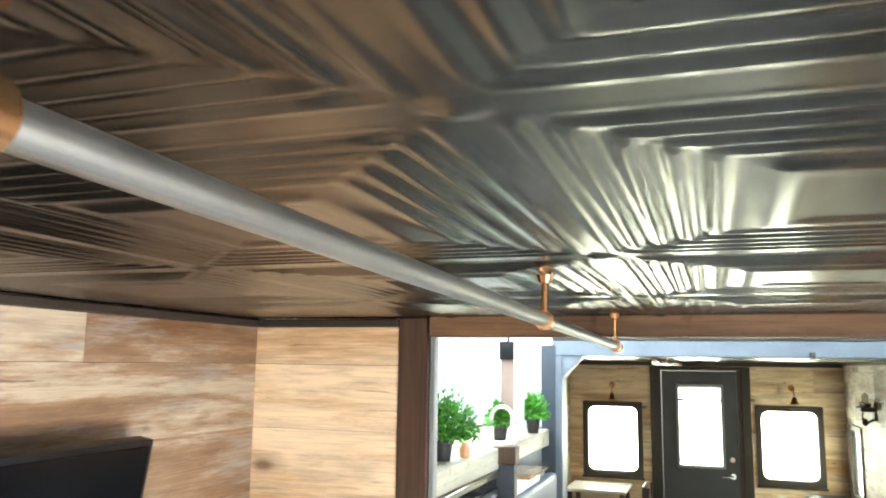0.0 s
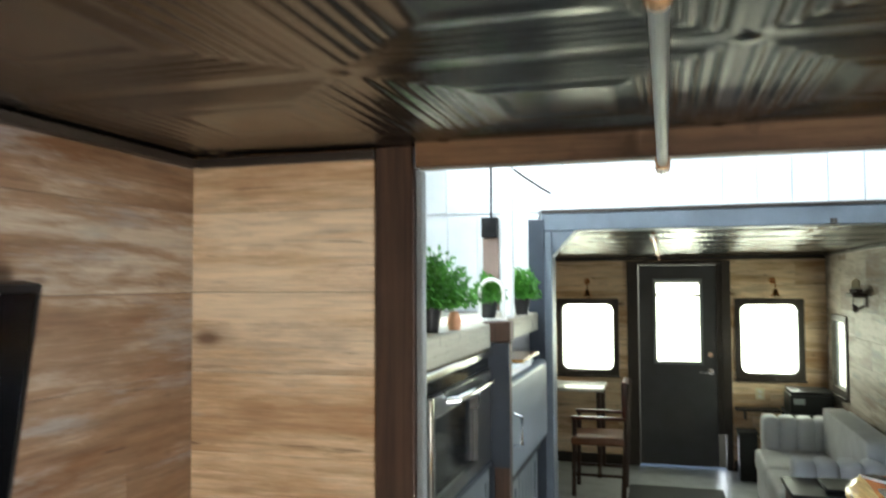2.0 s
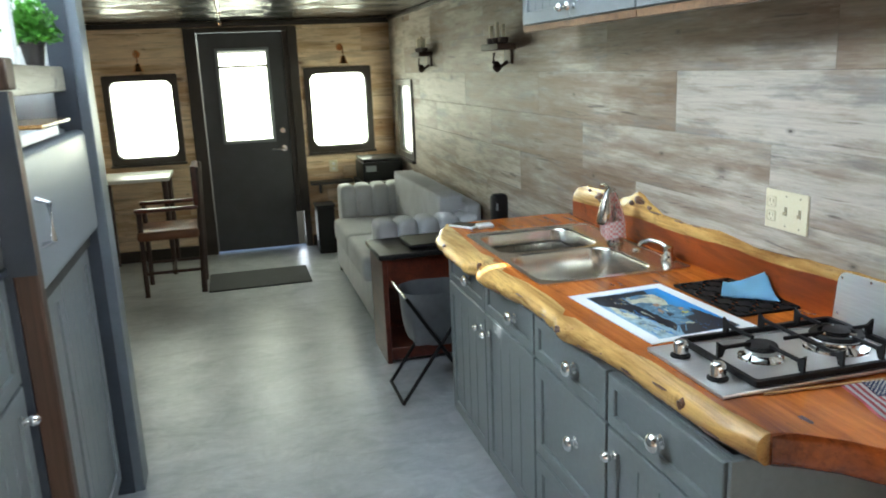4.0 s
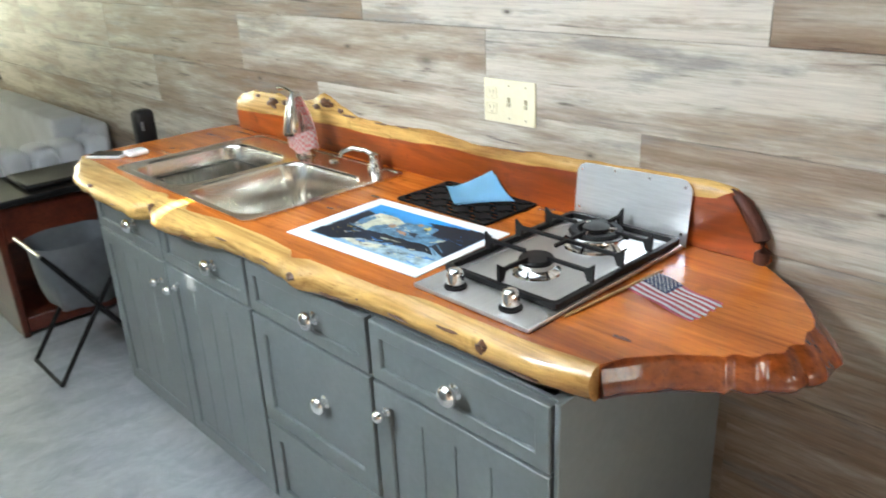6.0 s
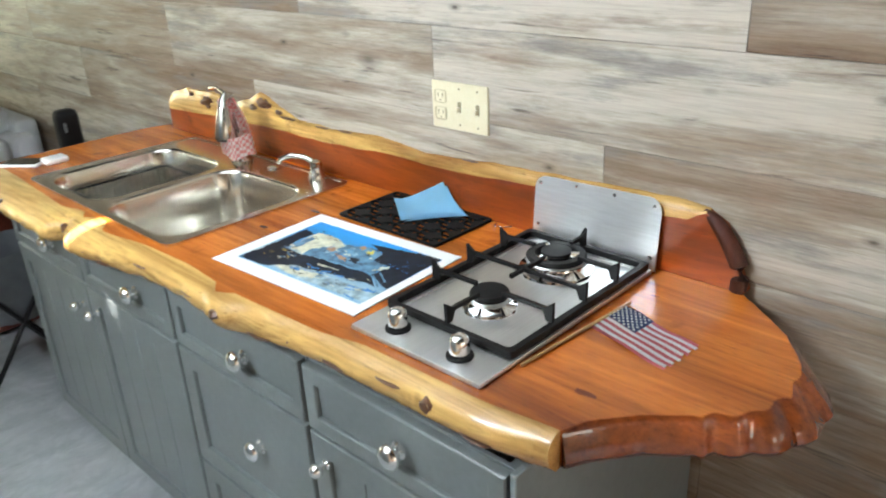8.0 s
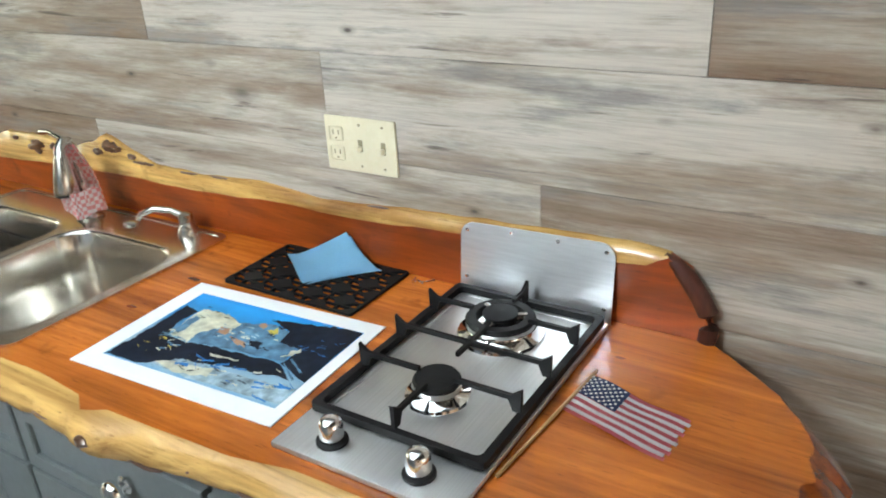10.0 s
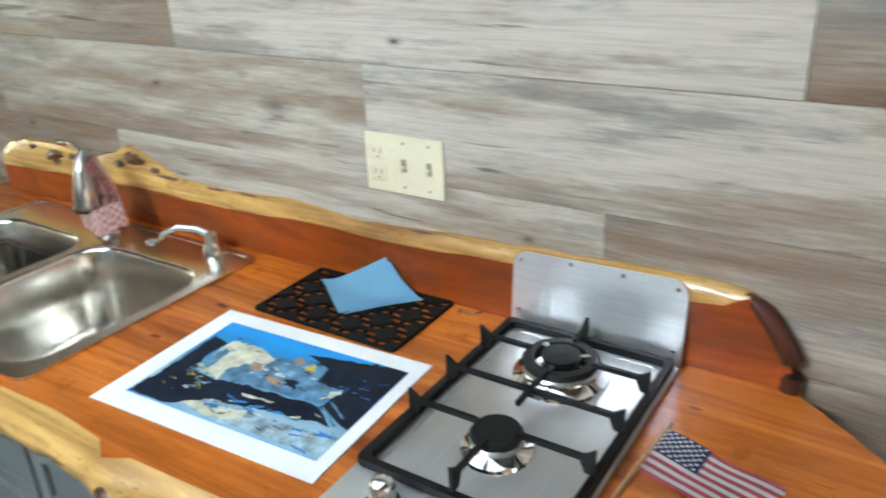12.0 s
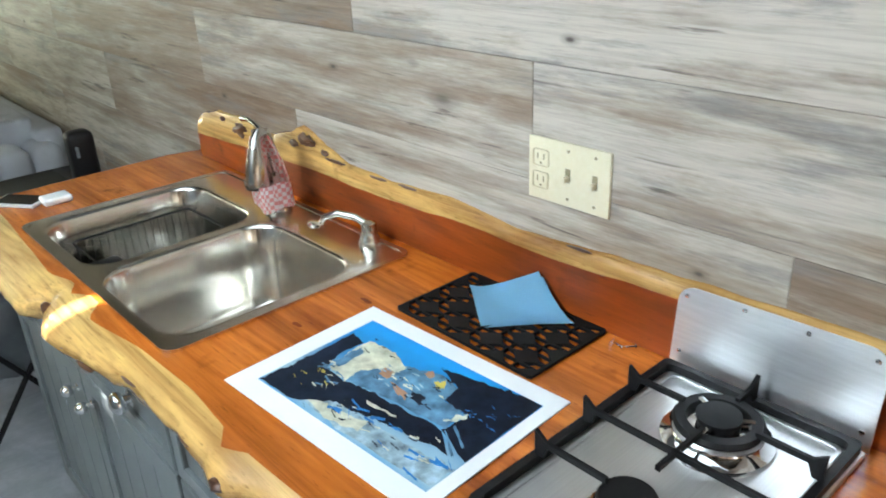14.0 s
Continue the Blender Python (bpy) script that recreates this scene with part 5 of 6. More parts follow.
bmesh.ops.solidify(bm, geom=bm.faces, thickness=0.0012)
single("paper_cloth", bm, BLUE_CLOTH, "folded light blue paper cloth resting on the rubber mat", "cloth", angle=60)

for x, y, a in ((1.352, 3.052, 20), (1.350, 3.036, 75), (1.360, 3.022, 140)):
    m = Matrix.Translation((x, y, ZT + 0.0045)) @ Matrix.Rotation(radians(a), 4, "Z") @ Matrix.Rotation(radians(90), 4, "Y")
    bm = lathe(bmesh.new(), [(0.0042, -0.010), (0.0042, -0.007), (0.002, -0.006), (0.002, 0.008), (0.0005, 0.012)], (0, 0, 0), m, 8)
    single("loose_screw", bm, CHROME, "small bright screw lying on the counter", "screw", "loose screws by the splash plate")

fl = thing("small_flag", (1.14, 2.54, ZT), "small striped flag on a wooden stick lying on the counter", "flag")
O, U, V = Vector((1.200, 2.622, 0)), Vector((-0.045, -0.166, 0)), Vector((-0.100, 0.010, 0))


def cloth_strip(u0, u1, v0, v1, lift, n=10):
    bm = bmesh.new()
    top = []
    for i in range(n + 1):
        u = u0 + (u1 - u0) * i / n
        for v in (v0, v1):
            q = O + U * u + V * v
            top.append(bm.verts.new((q.x + 0.002 * math.sin(u * 7), q.y, ZT + lift + 0.0022 + 0.0016 * math.sin(u * 9 + v * 3))))
    for i in range(n):
        bm.faces.new((top[2 * i], top[2 * i + 1], top[2 * i + 3], top[2 * i + 2]))
    bmesh.ops.solidify(bm, geom=bm.faces, thickness=0.0006)
    return bm


for i in range(13):
    part("stripe", cloth_strip(0.0, 1.0 + 0.02 * math.sin(i * 2.1), i / 13, (i + 1) / 13, 0.0), FLAG_RED if i % 2 == 0 else FLAG_WHITE, fl, "red stripe" if i % 2 == 0 else "white stripe")
canton = part("canton", cloth_strip(0.0, 0.42, 0.0, 7 / 13, 0.0008), FLAG_BLUE, fl, "navy field with white stars")
bm = bmesh.new()
for i in range(9):
    for j in range(6 if i % 2 == 0 else 5):
        u, v = 0.42 * (j + (0.6 if i % 2 == 0 else 1.1)) / 6.2, 7 / 13 * (i + 0.75) / 9.6
        q = O + U * u + V * v
        bmesh.ops.create_circle(bm, cap_ends=True, segments=5, radius=0.0026, matrix=Matrix.Translation((q.x, q.y, ZT + 0.0046 + 0.0016 * math.sin(u * 9 + v * 3))))
part("star_field", bm, FLAG_WHITE, canton, "rows of white stars")
part("stick", rod(bmesh.new(), (1.212, 2.618, ZT + 0.0052), (0.925, 2.642, ZT + 0.0042), 0.0028, seg=10), STICK, fl, "thin pale wooden stick")

# switch plate on the wall
o = thing("switch_plate", (1.40, 3.19, 1.114), "ivory wall plate with one duplex outlet and two toggle switches", "switch plate")
part("plate", boxed(1.3955, 3.105, 1.114, 1.402, 3.277, 1.226, 0.002, 2), IVORY, o)
for z in (1.150, 1.190):
    r = part("receptacle", boxed(1.3935, 3.231, z - 0.015, 1.397, 3.265, z + 0.015, 0.005, 2), IVORY, o)
    bm = bmesh.new()
    box(bm, 1.3930, 3.240, z - 0.002, 1.3940, 3.2425, z + 0.008)
    box(bm, 1.3930, 3.2535, z - 0.002, 1.3940, 3.256, z + 0.008)
    box(bm, 1.3930, 3.246, z - 0.011, 1.3940, 3.250, z - 0.007)
    part("slots", bm, IVORY_DARK, r, "dark slots")
for y in (3.190, 3.134):
    g = part("switch_opening", boxed(1.3945, y - 0.005, 1.158, 1.396, y + 0.005, 1.182), IVORY_DARK, o, "shadowed toggle opening")
    bm = boxed(1.383, y - 0.0035, 1.160, 1.396, y + 0.0035, 1.170, 0.0015)
    part("toggle", bm, IVORY, g)
for y in (3.248, 3.190, 3.134):
    for z in (1.128, 1.212):
        if y < 3.24 or z > 3:
            part("screw", rod(bmesh.new(), (1.3948, y, z), (1.396, y, z), 0.0028, seg=8), IVORY_DARK, o)


# ---- beyond the counter ----
desk = thing("side_cabinet", (0.97, 5.55, 0), "dark red mahogany open cabinet with a black top", "cabinet")
part("side", boxed(0.635, 5.38, 0.0, 0.665, 5.76, 0.60, 0.004), RED_WOOD, desk)
part("side", boxed(1.29, 5.38, 0.0, 1.32, 5.76, 0.60, 0.004), RED_WOOD, desk)
part("back", boxed(0.665, 5.74, 0.0, 1.29, 5.76, 0.60), RED_WOOD, desk)
part("base", boxed(0.665, 5.38, 0.02, 1.29, 5.74, 0.09, 0.004), RED_WOOD, desk)
part("rail", boxed(0.665, 5.38, 0.44, 1.29, 5.40, 0.60, 0.003), RED_WOOD, desk)
part("top", boxed(0.615, 5.35, 0.60, 1.34, 5.78, 0.63, 0.006), BLACK_PLASTIC, desk, "black top")
single("black_tray", boxed(0.80, 5.42, 0.630, 1.25, 5.70, 0.655, 0.008), IRON, "flat black tray lying on the dark cabinet", "tray")

st = thing("folding_stand", (0.80, 4.95, 0), "black folding stand holding a grey plastic bag", "stand")
for y in (4.82, 5.12):
    for a, b in (((0.60, 0.0), (0.98, 0.54)), ((0.98, 0.0), (0.64, 0.54))):
        part("leg", rod(bmesh.new(), (a[0], y, a[1] + 0.008), (b[0], y, b[1]), 0.009, seg=10), IRON, st)
for x, z in ((0.60, 0.012), (0.98, 0.012), (0.64, 0.54), (0.98, 0.54)):
    part("crossbar", rod(bmesh.new(), (x, 4.82, z), (x, 5.12, z), 0.008, seg=10), IRON if z < 0.3 else CHROME, st, "" if z < 0.3 else "bright top rail")
bm, rings = bmesh.new(), []
for i in range(12):
    f_ = i / 11
    ring = []
    for k in range(26):
        a = 2 * math.pi * k / 26
        s_ = 1.0 - 0.25 * f_ ** 2 + 0.06 * math.sin(6 * a + 4 * f_) * f_
        ring.append(bm.verts.new((0.81 + 0.165 * s_ * math.copysign(abs(math.cos(a)) ** 0.6, math.cos(a)), 4.97 + 0.14 * s_ * math.copysign(abs(math.sin(a)) ** 0.6, math.sin(a)), 0.545 - 0.27 * f_ + 0.008 * noise.noise((a * 2, f_ * 4, 0)))))
    rings.append(ring)
for u, w in zip(rings, rings[1:]):
    for k in range(26):
        bm.faces.new((u[k], u[(k + 1) % 26], w[(k + 1) % 26], w[k]))
bm.faces.new(rings[-1])
part("bag", bm, BAG, st, "crumpled grey plastic bag", 60)

bx = thing("tower_heater", (1.125, 4.85, 0), "slim black tower heater standing behind the counter end", "heater")
part("body", boxed(1.085, 4.815, 0.03, 1.165, 4.885, 1.0, 0.030, 5), BLACK_PLASTIC, bx)
part("foot", lathe(bmesh.new(), [(0.10, 0), (0.10, 0.012), (0.06, 0.022), (0.04, 0.032)], (1.125, 4.85, 0.0)), BLACK_PLASTIC, bx)
# Light streak on the casing, put on as a narrow grey strip
part("glint_strip", boxed(1.100, 4.811, 0.925, 1.108, 4.816, 0.958), UPPER_GREY, bx, "narrow grey strip painted as a glint")


def sofa():
    t = thing("sofa", (1.0, 6.7, 0), "pale grey upholstered sofa against the board wall", "sofa")
    part("base", boxed(0.66, 5.95, 0.06, 1.36, 7.55, 0.30, 0.03, 3), SOFA_CLOTH, t)
    for y0, y1 in ((6.05, 6.745), (6.755, 7.45)):
        part("seat_cushion", boxed(0.635, y0, 0.29, 1.20, y1, 0.46, 0.045, 4), SOFA_SHADE, t, "plump seat cushion")
    part("backrest", boxed(1.28, 5.93, 0.10, 1.385, 7.57, 0.76, 0.03, 3), SOFA_CLOTH, t)
    n = 24
    for i in range(n):
        a_, b_ = 6.04 + (7.44 - 6.04) * i / n, 6.04 + (7.44 - 6.04) * (i + 1) / n
        part("back_channel", boxed(1.14, a_, 0.40, 1.30, b_, 0.80, 0.020, 3), SOFA_CLOTH, t, "upright padded channel")
    for y0, y1 in ((5.84, 6.06), (7.42, 7.64)):
        part("armrest", boxed(0.72, y0 + 0.03, 0.08, 1.36, y1 - 0.03, 0.66, 0.02, 2), SOFA_CLOTH, t)
        for i in range(5):
            x0 = 0.70 + i * 0.130
            part("arm_channel", boxed(x0, y0, 0.10, x0 + 0.130, y1, 0.71, 0.055, 5), SOFA_CLOTH, t, "upright padded channel")
    for x in (0.70, 1.30):
        for y in (5.92, 7.56):
            part("foot", rod(bmesh.new(), (x, y, 0), (x, y, 0.08), 0.02, 0.026), IRON, t)


sofa()


def sconce(y, s):
    t = thing("wall_sconce", (1.40, y, 1.58), "rusty iron wall sconce with three cream candles", "sconce", "sconces on the long wall")
    part("back_plate", boxed(1.388, y - 0.055 * s, 1.60, 1.402, y + 0.055 * s, 1.70, 0.006, 2), IRON_BROWN, t)
    part("tray", boxed(1.285, y - 0.14 * s, 1.672, 1.39, y + 0.14 * s, 1.705, 0.008, 2), IRON_BROWN, t)
    for k in (-1, 0, 1):
        c = part("cup", lathe(bmesh.new(), [(0.012, 0), (0.026, 0.01), (0.028, 0.035), (0.022, 0.036)], (1.335, y + k * 0.095 * s, 1.700)), IRON_BROWN, t)
        part("candle", rod(bmesh.new(), (1.335, y + k * 0.095 * s, 1.715), (1.335, y + k * 0.095 * s, 1.80 + 0.015 * (k == 0)), 0.012, seg=12), CANDLE, c, "cream candle")
    part("bracket", tube(bmesh.new(), [(1.39, y, 1.61), (1.35, y, 1.585), (1.31, y, 1.61), (1.315, y, 1.66)], 0.010), IRON_BROWN, t)
    part("finial", lathe(bmesh.new(), [(0.0005, -0.03), (0.02, -0.015), (0.026, 0), (0.016, 0.018), (0.006, 0.03)], (1.33, y, 1.585)), IRON_BROWN, t)


sconce(7.12, 0.9)
sconce(5.42, 1.0)


def reading_lamp(x):
    t = thing("wall_lamp", (x, YF - 0.01, 1.66), "small brass swan-neck lamp over the end window", "lamp", "brass lamps over the windows")
    part("rose", rod(bmesh.new(), (x, YF - 0.008, 1.80), (x, YF - 0.026, 1.80), 0.032, 0.024), COPPER, t)
    part("arm", tube(bmesh.new(), [(x, YF - 0.02, 1.80), (x, YF - 0.07, 1.83), (x + 0.01, YF - 0.12, 1.80), (x + 0.012, YF - 0.125, 1.73)], 0.007), COPPER, t)
    part("shade", lathe(bmesh.new(), [(0.012, 0.07), (0.02, 0.06), (0.032, 0.02), (0.046, 0.0), (0.042, 0.0), (0.028, 0.02), (0.01, 0.05)], (x + 0.012, YF - 0.125, 1.655)), COPPER, t, "flared brass shade")


reading_lamp(-0.79)
reading_lamp(0.94)

single("door_mat", boxed(-0.36, 7.30, 0.0, 0.42, 7.83, 0.012, 0.005), MAT_GREY, "dark grey rectangular mat on the floor before the door", "mat")

tb = thing("window_table", (-0.85, 8.25, 0), "small dark table with a glossy white top under the window", "table")
part("tabletop", boxed(-1.18, 7.98, 0.785, -0.60, 8.55, 0.815, 0.006, 2), WHITE_PLASTIC, tb, "white top")
for x in (-1.14, -0.64):
    for y in (8.02, 8.51):
        part("leg", rod(bmesh.new(), (x, y, 0), (x, y, 0.786), 0.018, 0.024), IRON_BROWN, tb)

ch = thing("wooden_chair", (-0.58, 7.55, 0), "dark wooden armchair with a brown leather seat", "chair")
part("seat", boxed(-0.82, 7.32, 0.43, -0.38, 7.78, 0.50, 0.025, 3), BROWN_LEATHER, ch, "padded brown leather seat")
part("backrest", boxed(-0.40, 7.34, 0.66, -0.355, 7.76, 0.96, 0.015, 2), RED_WOOD, ch)
for y in (7.36, 7.74):
    part("back_post", rod(bmesh.new(), (-0.39, y, 0.0), (-0.35, y, 0.95), 0.022, 0.018), IRON_BROWN, ch)
    part("leg", rod(bmesh.new(), (-0.80, y, 0.0), (-0.79, y, 0.64), 0.018, 0.02), IRON_BROWN, ch)
    part("arm", boxed(-0.82, y - 0.025, 0.64, -0.37, y + 0.025, 0.67, 0.01, 2), RED_WOOD, ch)
    part("stretcher", rod(bmesh.new(), (-0.80, y, 0.18), (-0.385, y, 0.18), 0.012), IRON_BROWN, ch)
part("stretcher", rod(bmesh.new(), (-0.60, 7.36, 0.18), (-0.60, 7.74, 0.18), 0.012), IRON_BROWN, ch)
for k in range(4):
    part("spindle", rod(bmesh.new(), (-0.385, 7.43 + k * 0.08, 0.50), (-0.375, 7.43 + k * 0.08, 0.67), 0.008), IRON_BROWN, ch)

st2 = thing("corner_stand", (1.15, 8.3, 0), "low black stand in the corner below the window", "stand")
part("top", boxed(0.98, 8.05, 0.60, 1.38, 8.56, 0.63, 0.004), IRON, st2)
for x in (1.0, 1.36):
    for y in (8.08, 8.53):
        part("leg", boxed(x - 0.015, y - 0.015, 0.0, x + 0.015, y + 0.015, 0.60), IRON, st2)
part("shelf", boxed(1.0, 8.08, 0.28, 1.36, 8.53, 0.30), IRON, st2)
pr = thing("printer", (1.18, 8.3, 0.63), "black printer standing in the corner under the window", "printer")
part("body", boxed(1.0, 8.10, 0.63, 1.36, 8.50, 0.80, 0.015, 2), BLACK_PLASTIC, pr)
part("lid", boxed(1.01, 8.11, 0.80, 1.35, 8.49, 0.83, 0.008, 2), BLACK_PLASTIC, pr)
part("panel", boxed(1.03, 8.094, 0.72, 1.12, 8.102, 0.77), UPPER_GREY, pr, "small grey control panel")
bn = thing("waste_bin", (0.60, 8.3, 0), "black square waste bin beside the door", "bin")
part("body", boxed(0.585, 8.2, 0.0, 0.74, 8.42, 0.42, 0.012, 2), BLACK_PLASTIC, bn)
part("rim", boxed(0.575, 8.19, 0.42, 0.75, 8.43, 0.44, 0.006, 2), IRON, bn)
o2 = thing("outlet_plate", (0.80, YF - 0.01, 0.68), "white wall outlet plate under the window", "outlet")
part("plate", boxed(0.77, YF - 0.014, 0.68, 0.85, YF - 0.008, 0.79, 0.002), IVORY, o2)
for z in (0.71, 0.755):
    part("receptacle", boxed(0.795, YF - 0.017, z - 0.014, 0.825, YF - 0.013, z + 0.014, 0.004), WHITE_PLASTIC, o2)
sh = thing("wall_shelf", (0.80, YF - 0.1, 0.60), "narrow dark shelf on the wall under the window", "shelf")
part("board", boxed(0.58, YF - 0.16, 0.585, 0.97, YF - 0.008, 0.61, 0.003), DARK_TRIM, sh)
part("bracket", boxed(0.66, YF - 0.10, 0.50, 0.68, YF - 0.008, 0.585), DARK_TRIM, sh)


# ---- appliance bay ----
XB = -0.625
t = thing("tall_cabinet", (-0.92, 2.95, 0), "grey cabinet with a drawer under the built-in oven", "cabinet")
part("body", boxed(-1.22, 2.552, 0.0, XB - 0.022, 3.355, 1.165, 0.002), SLATE, t)
d = front("drawer", t, 2.557, 3.350, 0.900, 1.160, XB, SLATE, 0.04, face=1)
knob(d, (XB - 0.009, 2.93, 1.01), r=0.022, turn=Matrix.Rotation(radians(90), 4, "Y"))
d = front("door", t, 2.557, 3.350, 0.10, 0.893, XB, SLATE, 0.055, 0.08, face=1)
knob(d, (XB, 3.30, 0.82), r=0.015, turn=Matrix.Rotation(radians(90), 4, "Y"))
ov = thing("wall_oven", (-0.92, 2.95, 1.165), "stainless built-in oven with a dark glass door", "oven")
part("body", boxed(-1.22, 2.554, 1.165, XB - 0.03, 3.353, 1.565), DARK_IN, ov)
part("trim_rail", boxed(XB - 0.03, 2.554, 1.545, XB + 0.014, 3.353, 1.568, 0.003), STEEL, ov, "steel trim along the top")
part("control_panel", boxed(XB - 0.03, 2.554, 1.500, XB - 0.002, 3.353, 1.543, 0.002), DARK_GLASS, ov, "black control strip")
dr = part("door", plate(bmesh.new(), [(2.556, 1.190), (3.351, 1.190), (3.351, 1.497), (2.556, 1.497)], [[(2.68, 1.225), (3.16, 1.225), (3.16, 1.440), (2.68, 1.440)]], XB - 0.03, XB + 0.006, lambda u, v, w: (w, u, v)), OVEN_STEEL, ov, "steel door frame")
part("glass", boxed(XB - 0.02, 2.68, 1.225, XB - 0.008, 3.16, 1.440), DARK_GLASS, dr, "dark door glass")
bm = tube(bmesh.new(), [(XB, 2.80, 1.468), (XB + 0.030, 2.81, 1.470), (XB + 0.036, 3.05, 1.470), (XB + 0.030, 3.28, 1.470), (XB, 3.29, 1.468)], 0.013, 12)
part("handle", bm, CHROME, dr, "bright bar handle")
part("stile", boxed(XB - 0.005, 2.554, 1.190, XB + 0.034, 2.585, 1.510, 0.006, 2), SATIN_NICKEL, ov, "pale metal edge strip")
part("sill", boxed(XB - 0.03, 2.554, 1.168, XB + 0.010, 3.353, 1.187, 0.003), NAVY, ov)

single("bay_post", boxed(-0.610, 3.365, 0.0, -0.555, 3.415, 1.59, 0.004), BROWN_POST, "dark brown post between oven and refrigerator", "post", kind="structure")
single("bay_panel", boxed(-1.22, 3.362, 0.0, -0.610, 3.405, 1.56, 0.002), NAVY, "navy painted panel between oven and refrigerator", "panel", kind="structure")
single("bay_facing", boxed(-0.640, 3.357, 1.16, -0.553, 3.362, 1.59, 0.001), NAVY, "navy facing on the upper post", "trim", kind="structure")
single("bay_cap", boxed(-0.645, 3.350, 1.592, -0.548, 3.425, 1.664, 0.004), BROWN_POST, "dark wooden block at the ledge", "trim", kind="structure")
single("plant_ledge", boxed(-1.225, 2.55, 1.572, XB + 0.006, 4.40, 1.656, 0.004), CREAM_WOOD, "pale wooden ledge over the appliances", "ledge", kind="structure")

rf = thing("refrigerator", (-0.92, 3.75, 1.07), "small light grey refrigerator with rounded corners", "refrigerator")
part("body", boxed(-1.20, 3.44, 1.075, XB - 0.005, 4.36, 1.45, 0.02, 2), UPPER_GREY, rf)
part("door", boxed(XB - 0.003, 3.44, 1.085, XB + 0.055, 4.36, 1.44, 0.025, 4), plain("pale blue-grey enamel", (0.20, 0.235, 0.27), 0.3, vary=0.1), rf, "pale enamel door")
part("handle", tube(bmesh.new(), [(XB + 0.055, 3.52, 1.20), (XB + 0.085, 3.52, 1.21), (XB + 0.085, 3.52, 1.31), (XB + 0.055, 3.52, 1.32)], 0.008), CHROME, rf, "chrome handle")
# Black strip put in for the dark gap above the cabinet
part("gap_strip", boxed(-1.20, 3.45, 1.03, XB + 0.02, 4.35, 1.075), BLACK_PLASTIC, rf, "black strip filling the dark gap")
c = thing("bay_cabinet", (-0.92, 3.8, 0), "grey cabinet under the small refrigerator", "cabinet")
part("body", boxed(-1.22, 3.42, 0.0, XB - 0.022, 4.39, 1.03, 0.002), SLATE, c)
for a, b in ((3.425, 3.90), (3.906, 4.385)):
    front("door", c, a, b, 0.08, 1.02, XB, UPPER_GREY, 0.055, 0.08, face=1)
single("paper_stack", boxed(-0.80, 3.50, 1.451, -0.575, 3.95, 1.480, 0.003), PAPER, "loose white papers lying on the refrigerator", "papers")
single("yellow_folder", boxed(-0.76, 3.75, 1.481, -0.575, 4.15, 1.493, 0.002), SAP, "yellow folder lying on the papers", "folder")


def plant(x, y, size, count, spread, seed):
    rnd = random.Random(seed)
    t = thing("potted_plant", (x, y, 1.656), "leafy green plant in a small black pot on the ledge", "plant", "plants on the ledge")
    part("pot", lathe(bmesh.new(), [(0.026, 0), (0.036, 0.062), (0.039, 0.064), (0.039, 0.072), (0.033, 0.072), (0.031, 0.062), (0.0005, 0.060)], (x, y, 1.656)), POT, t)
    bm = bmesh.new()
    stems = bmesh.new()
    for i in range(count):
        a, el = rnd.uniform(0, 2 * math.pi), rnd.uniform(0.1, 1.35)
        r = size * rnd.uniform(0.45, 1.0)
        tip = Vector((x + spread * r * math.cos(a) * math.cos(el), y + spread * r * math.sin(a) * math.cos(el), 1.72 + r * math.sin(el) * rnd.uniform(0.7, 1.1)))
        root = Vector((x, y, 1.72))
        if i % 5 == 0:
            tube(stems, [root, (root + tip) / 2 + Vector((0, 0, 0.015)), tip], 0.0012, 4)
        d = (tip - root).normalized()
        d = (d + Vector((rnd.uniform(-0.7, 0.7), rnd.uniform(-0.7, 0.7), rnd.uniform(-0.9, 0.3)))).normalized()
        s = d.cross(Vector((rnd.uniform(-1, 1), rnd.uniform(-1, 1), 1))).normalized()
        ln, wd = rnd.uniform(0.012, 0.024), rnd.uniform(0.004, 0.008)
        up = s.cross(d) * 0.004
        v = [bm.verts.new(q) for q in (tip, tip + d * ln * 0.4 + s * wd - up, tip + d * ln, tip + d * ln * 0.4 - s * wd - up, tip + d * ln * 0.45 + up)]
        for f_ in ((0, 1, 4), (1, 2, 4), (2, 3, 4), (3, 0, 4)):
            bm.faces.new([v[k] for k in f_])
    part("leaves", bm, LEAF, t, angle=80)
    part("stem", stems, LEAF, t)


plant(-0.690, 2.86, 0.17, 1500, 0.8, 1)
plant(-0.685, 3.62, 0.11, 700, 0.6, 2)
plant(-0.645, 4.12, 0.14, 900, 0.6, 3)
single("ceramic_cup", lathe(bmesh.new(), [(0.018, 0), (0.022, 0.03), (0.014, 0.05), (0.012, 0.056), (0.010, 0.056), (0.0005, 0.05)], (-0.650, 2.99, 1.656)), TERRACOTTA, "small peach ceramic jar on the ledge", "jar")
b = thing("plant_stand", (-0.662, 3.60, 1.656), "white arched plant hoop standing over a plant", "plant stand")
part("base", rod(bmesh.new(), (-0.662, 3.575, 1.656), (-0.662, 3.575, 1.664), 0.058, seg=24), WHITE_PLASTIC, b)
part("hoop", tube(bmesh.new(), [(-0.708, 3.575, 1.662), (-0.708, 3.575, 1.76)] + [(-0.662 - 0.046 * math.cos(radians(a)), 3.575, 1.765 + 0.046 * math.sin(radians(a))) for a in range(0, 181, 20)] + [(-0.616, 3.575, 1.76), (-0.616, 3.575, 1.662)], 0.008, 10), WHITE_PLASTIC, b, "white rounded hoop")
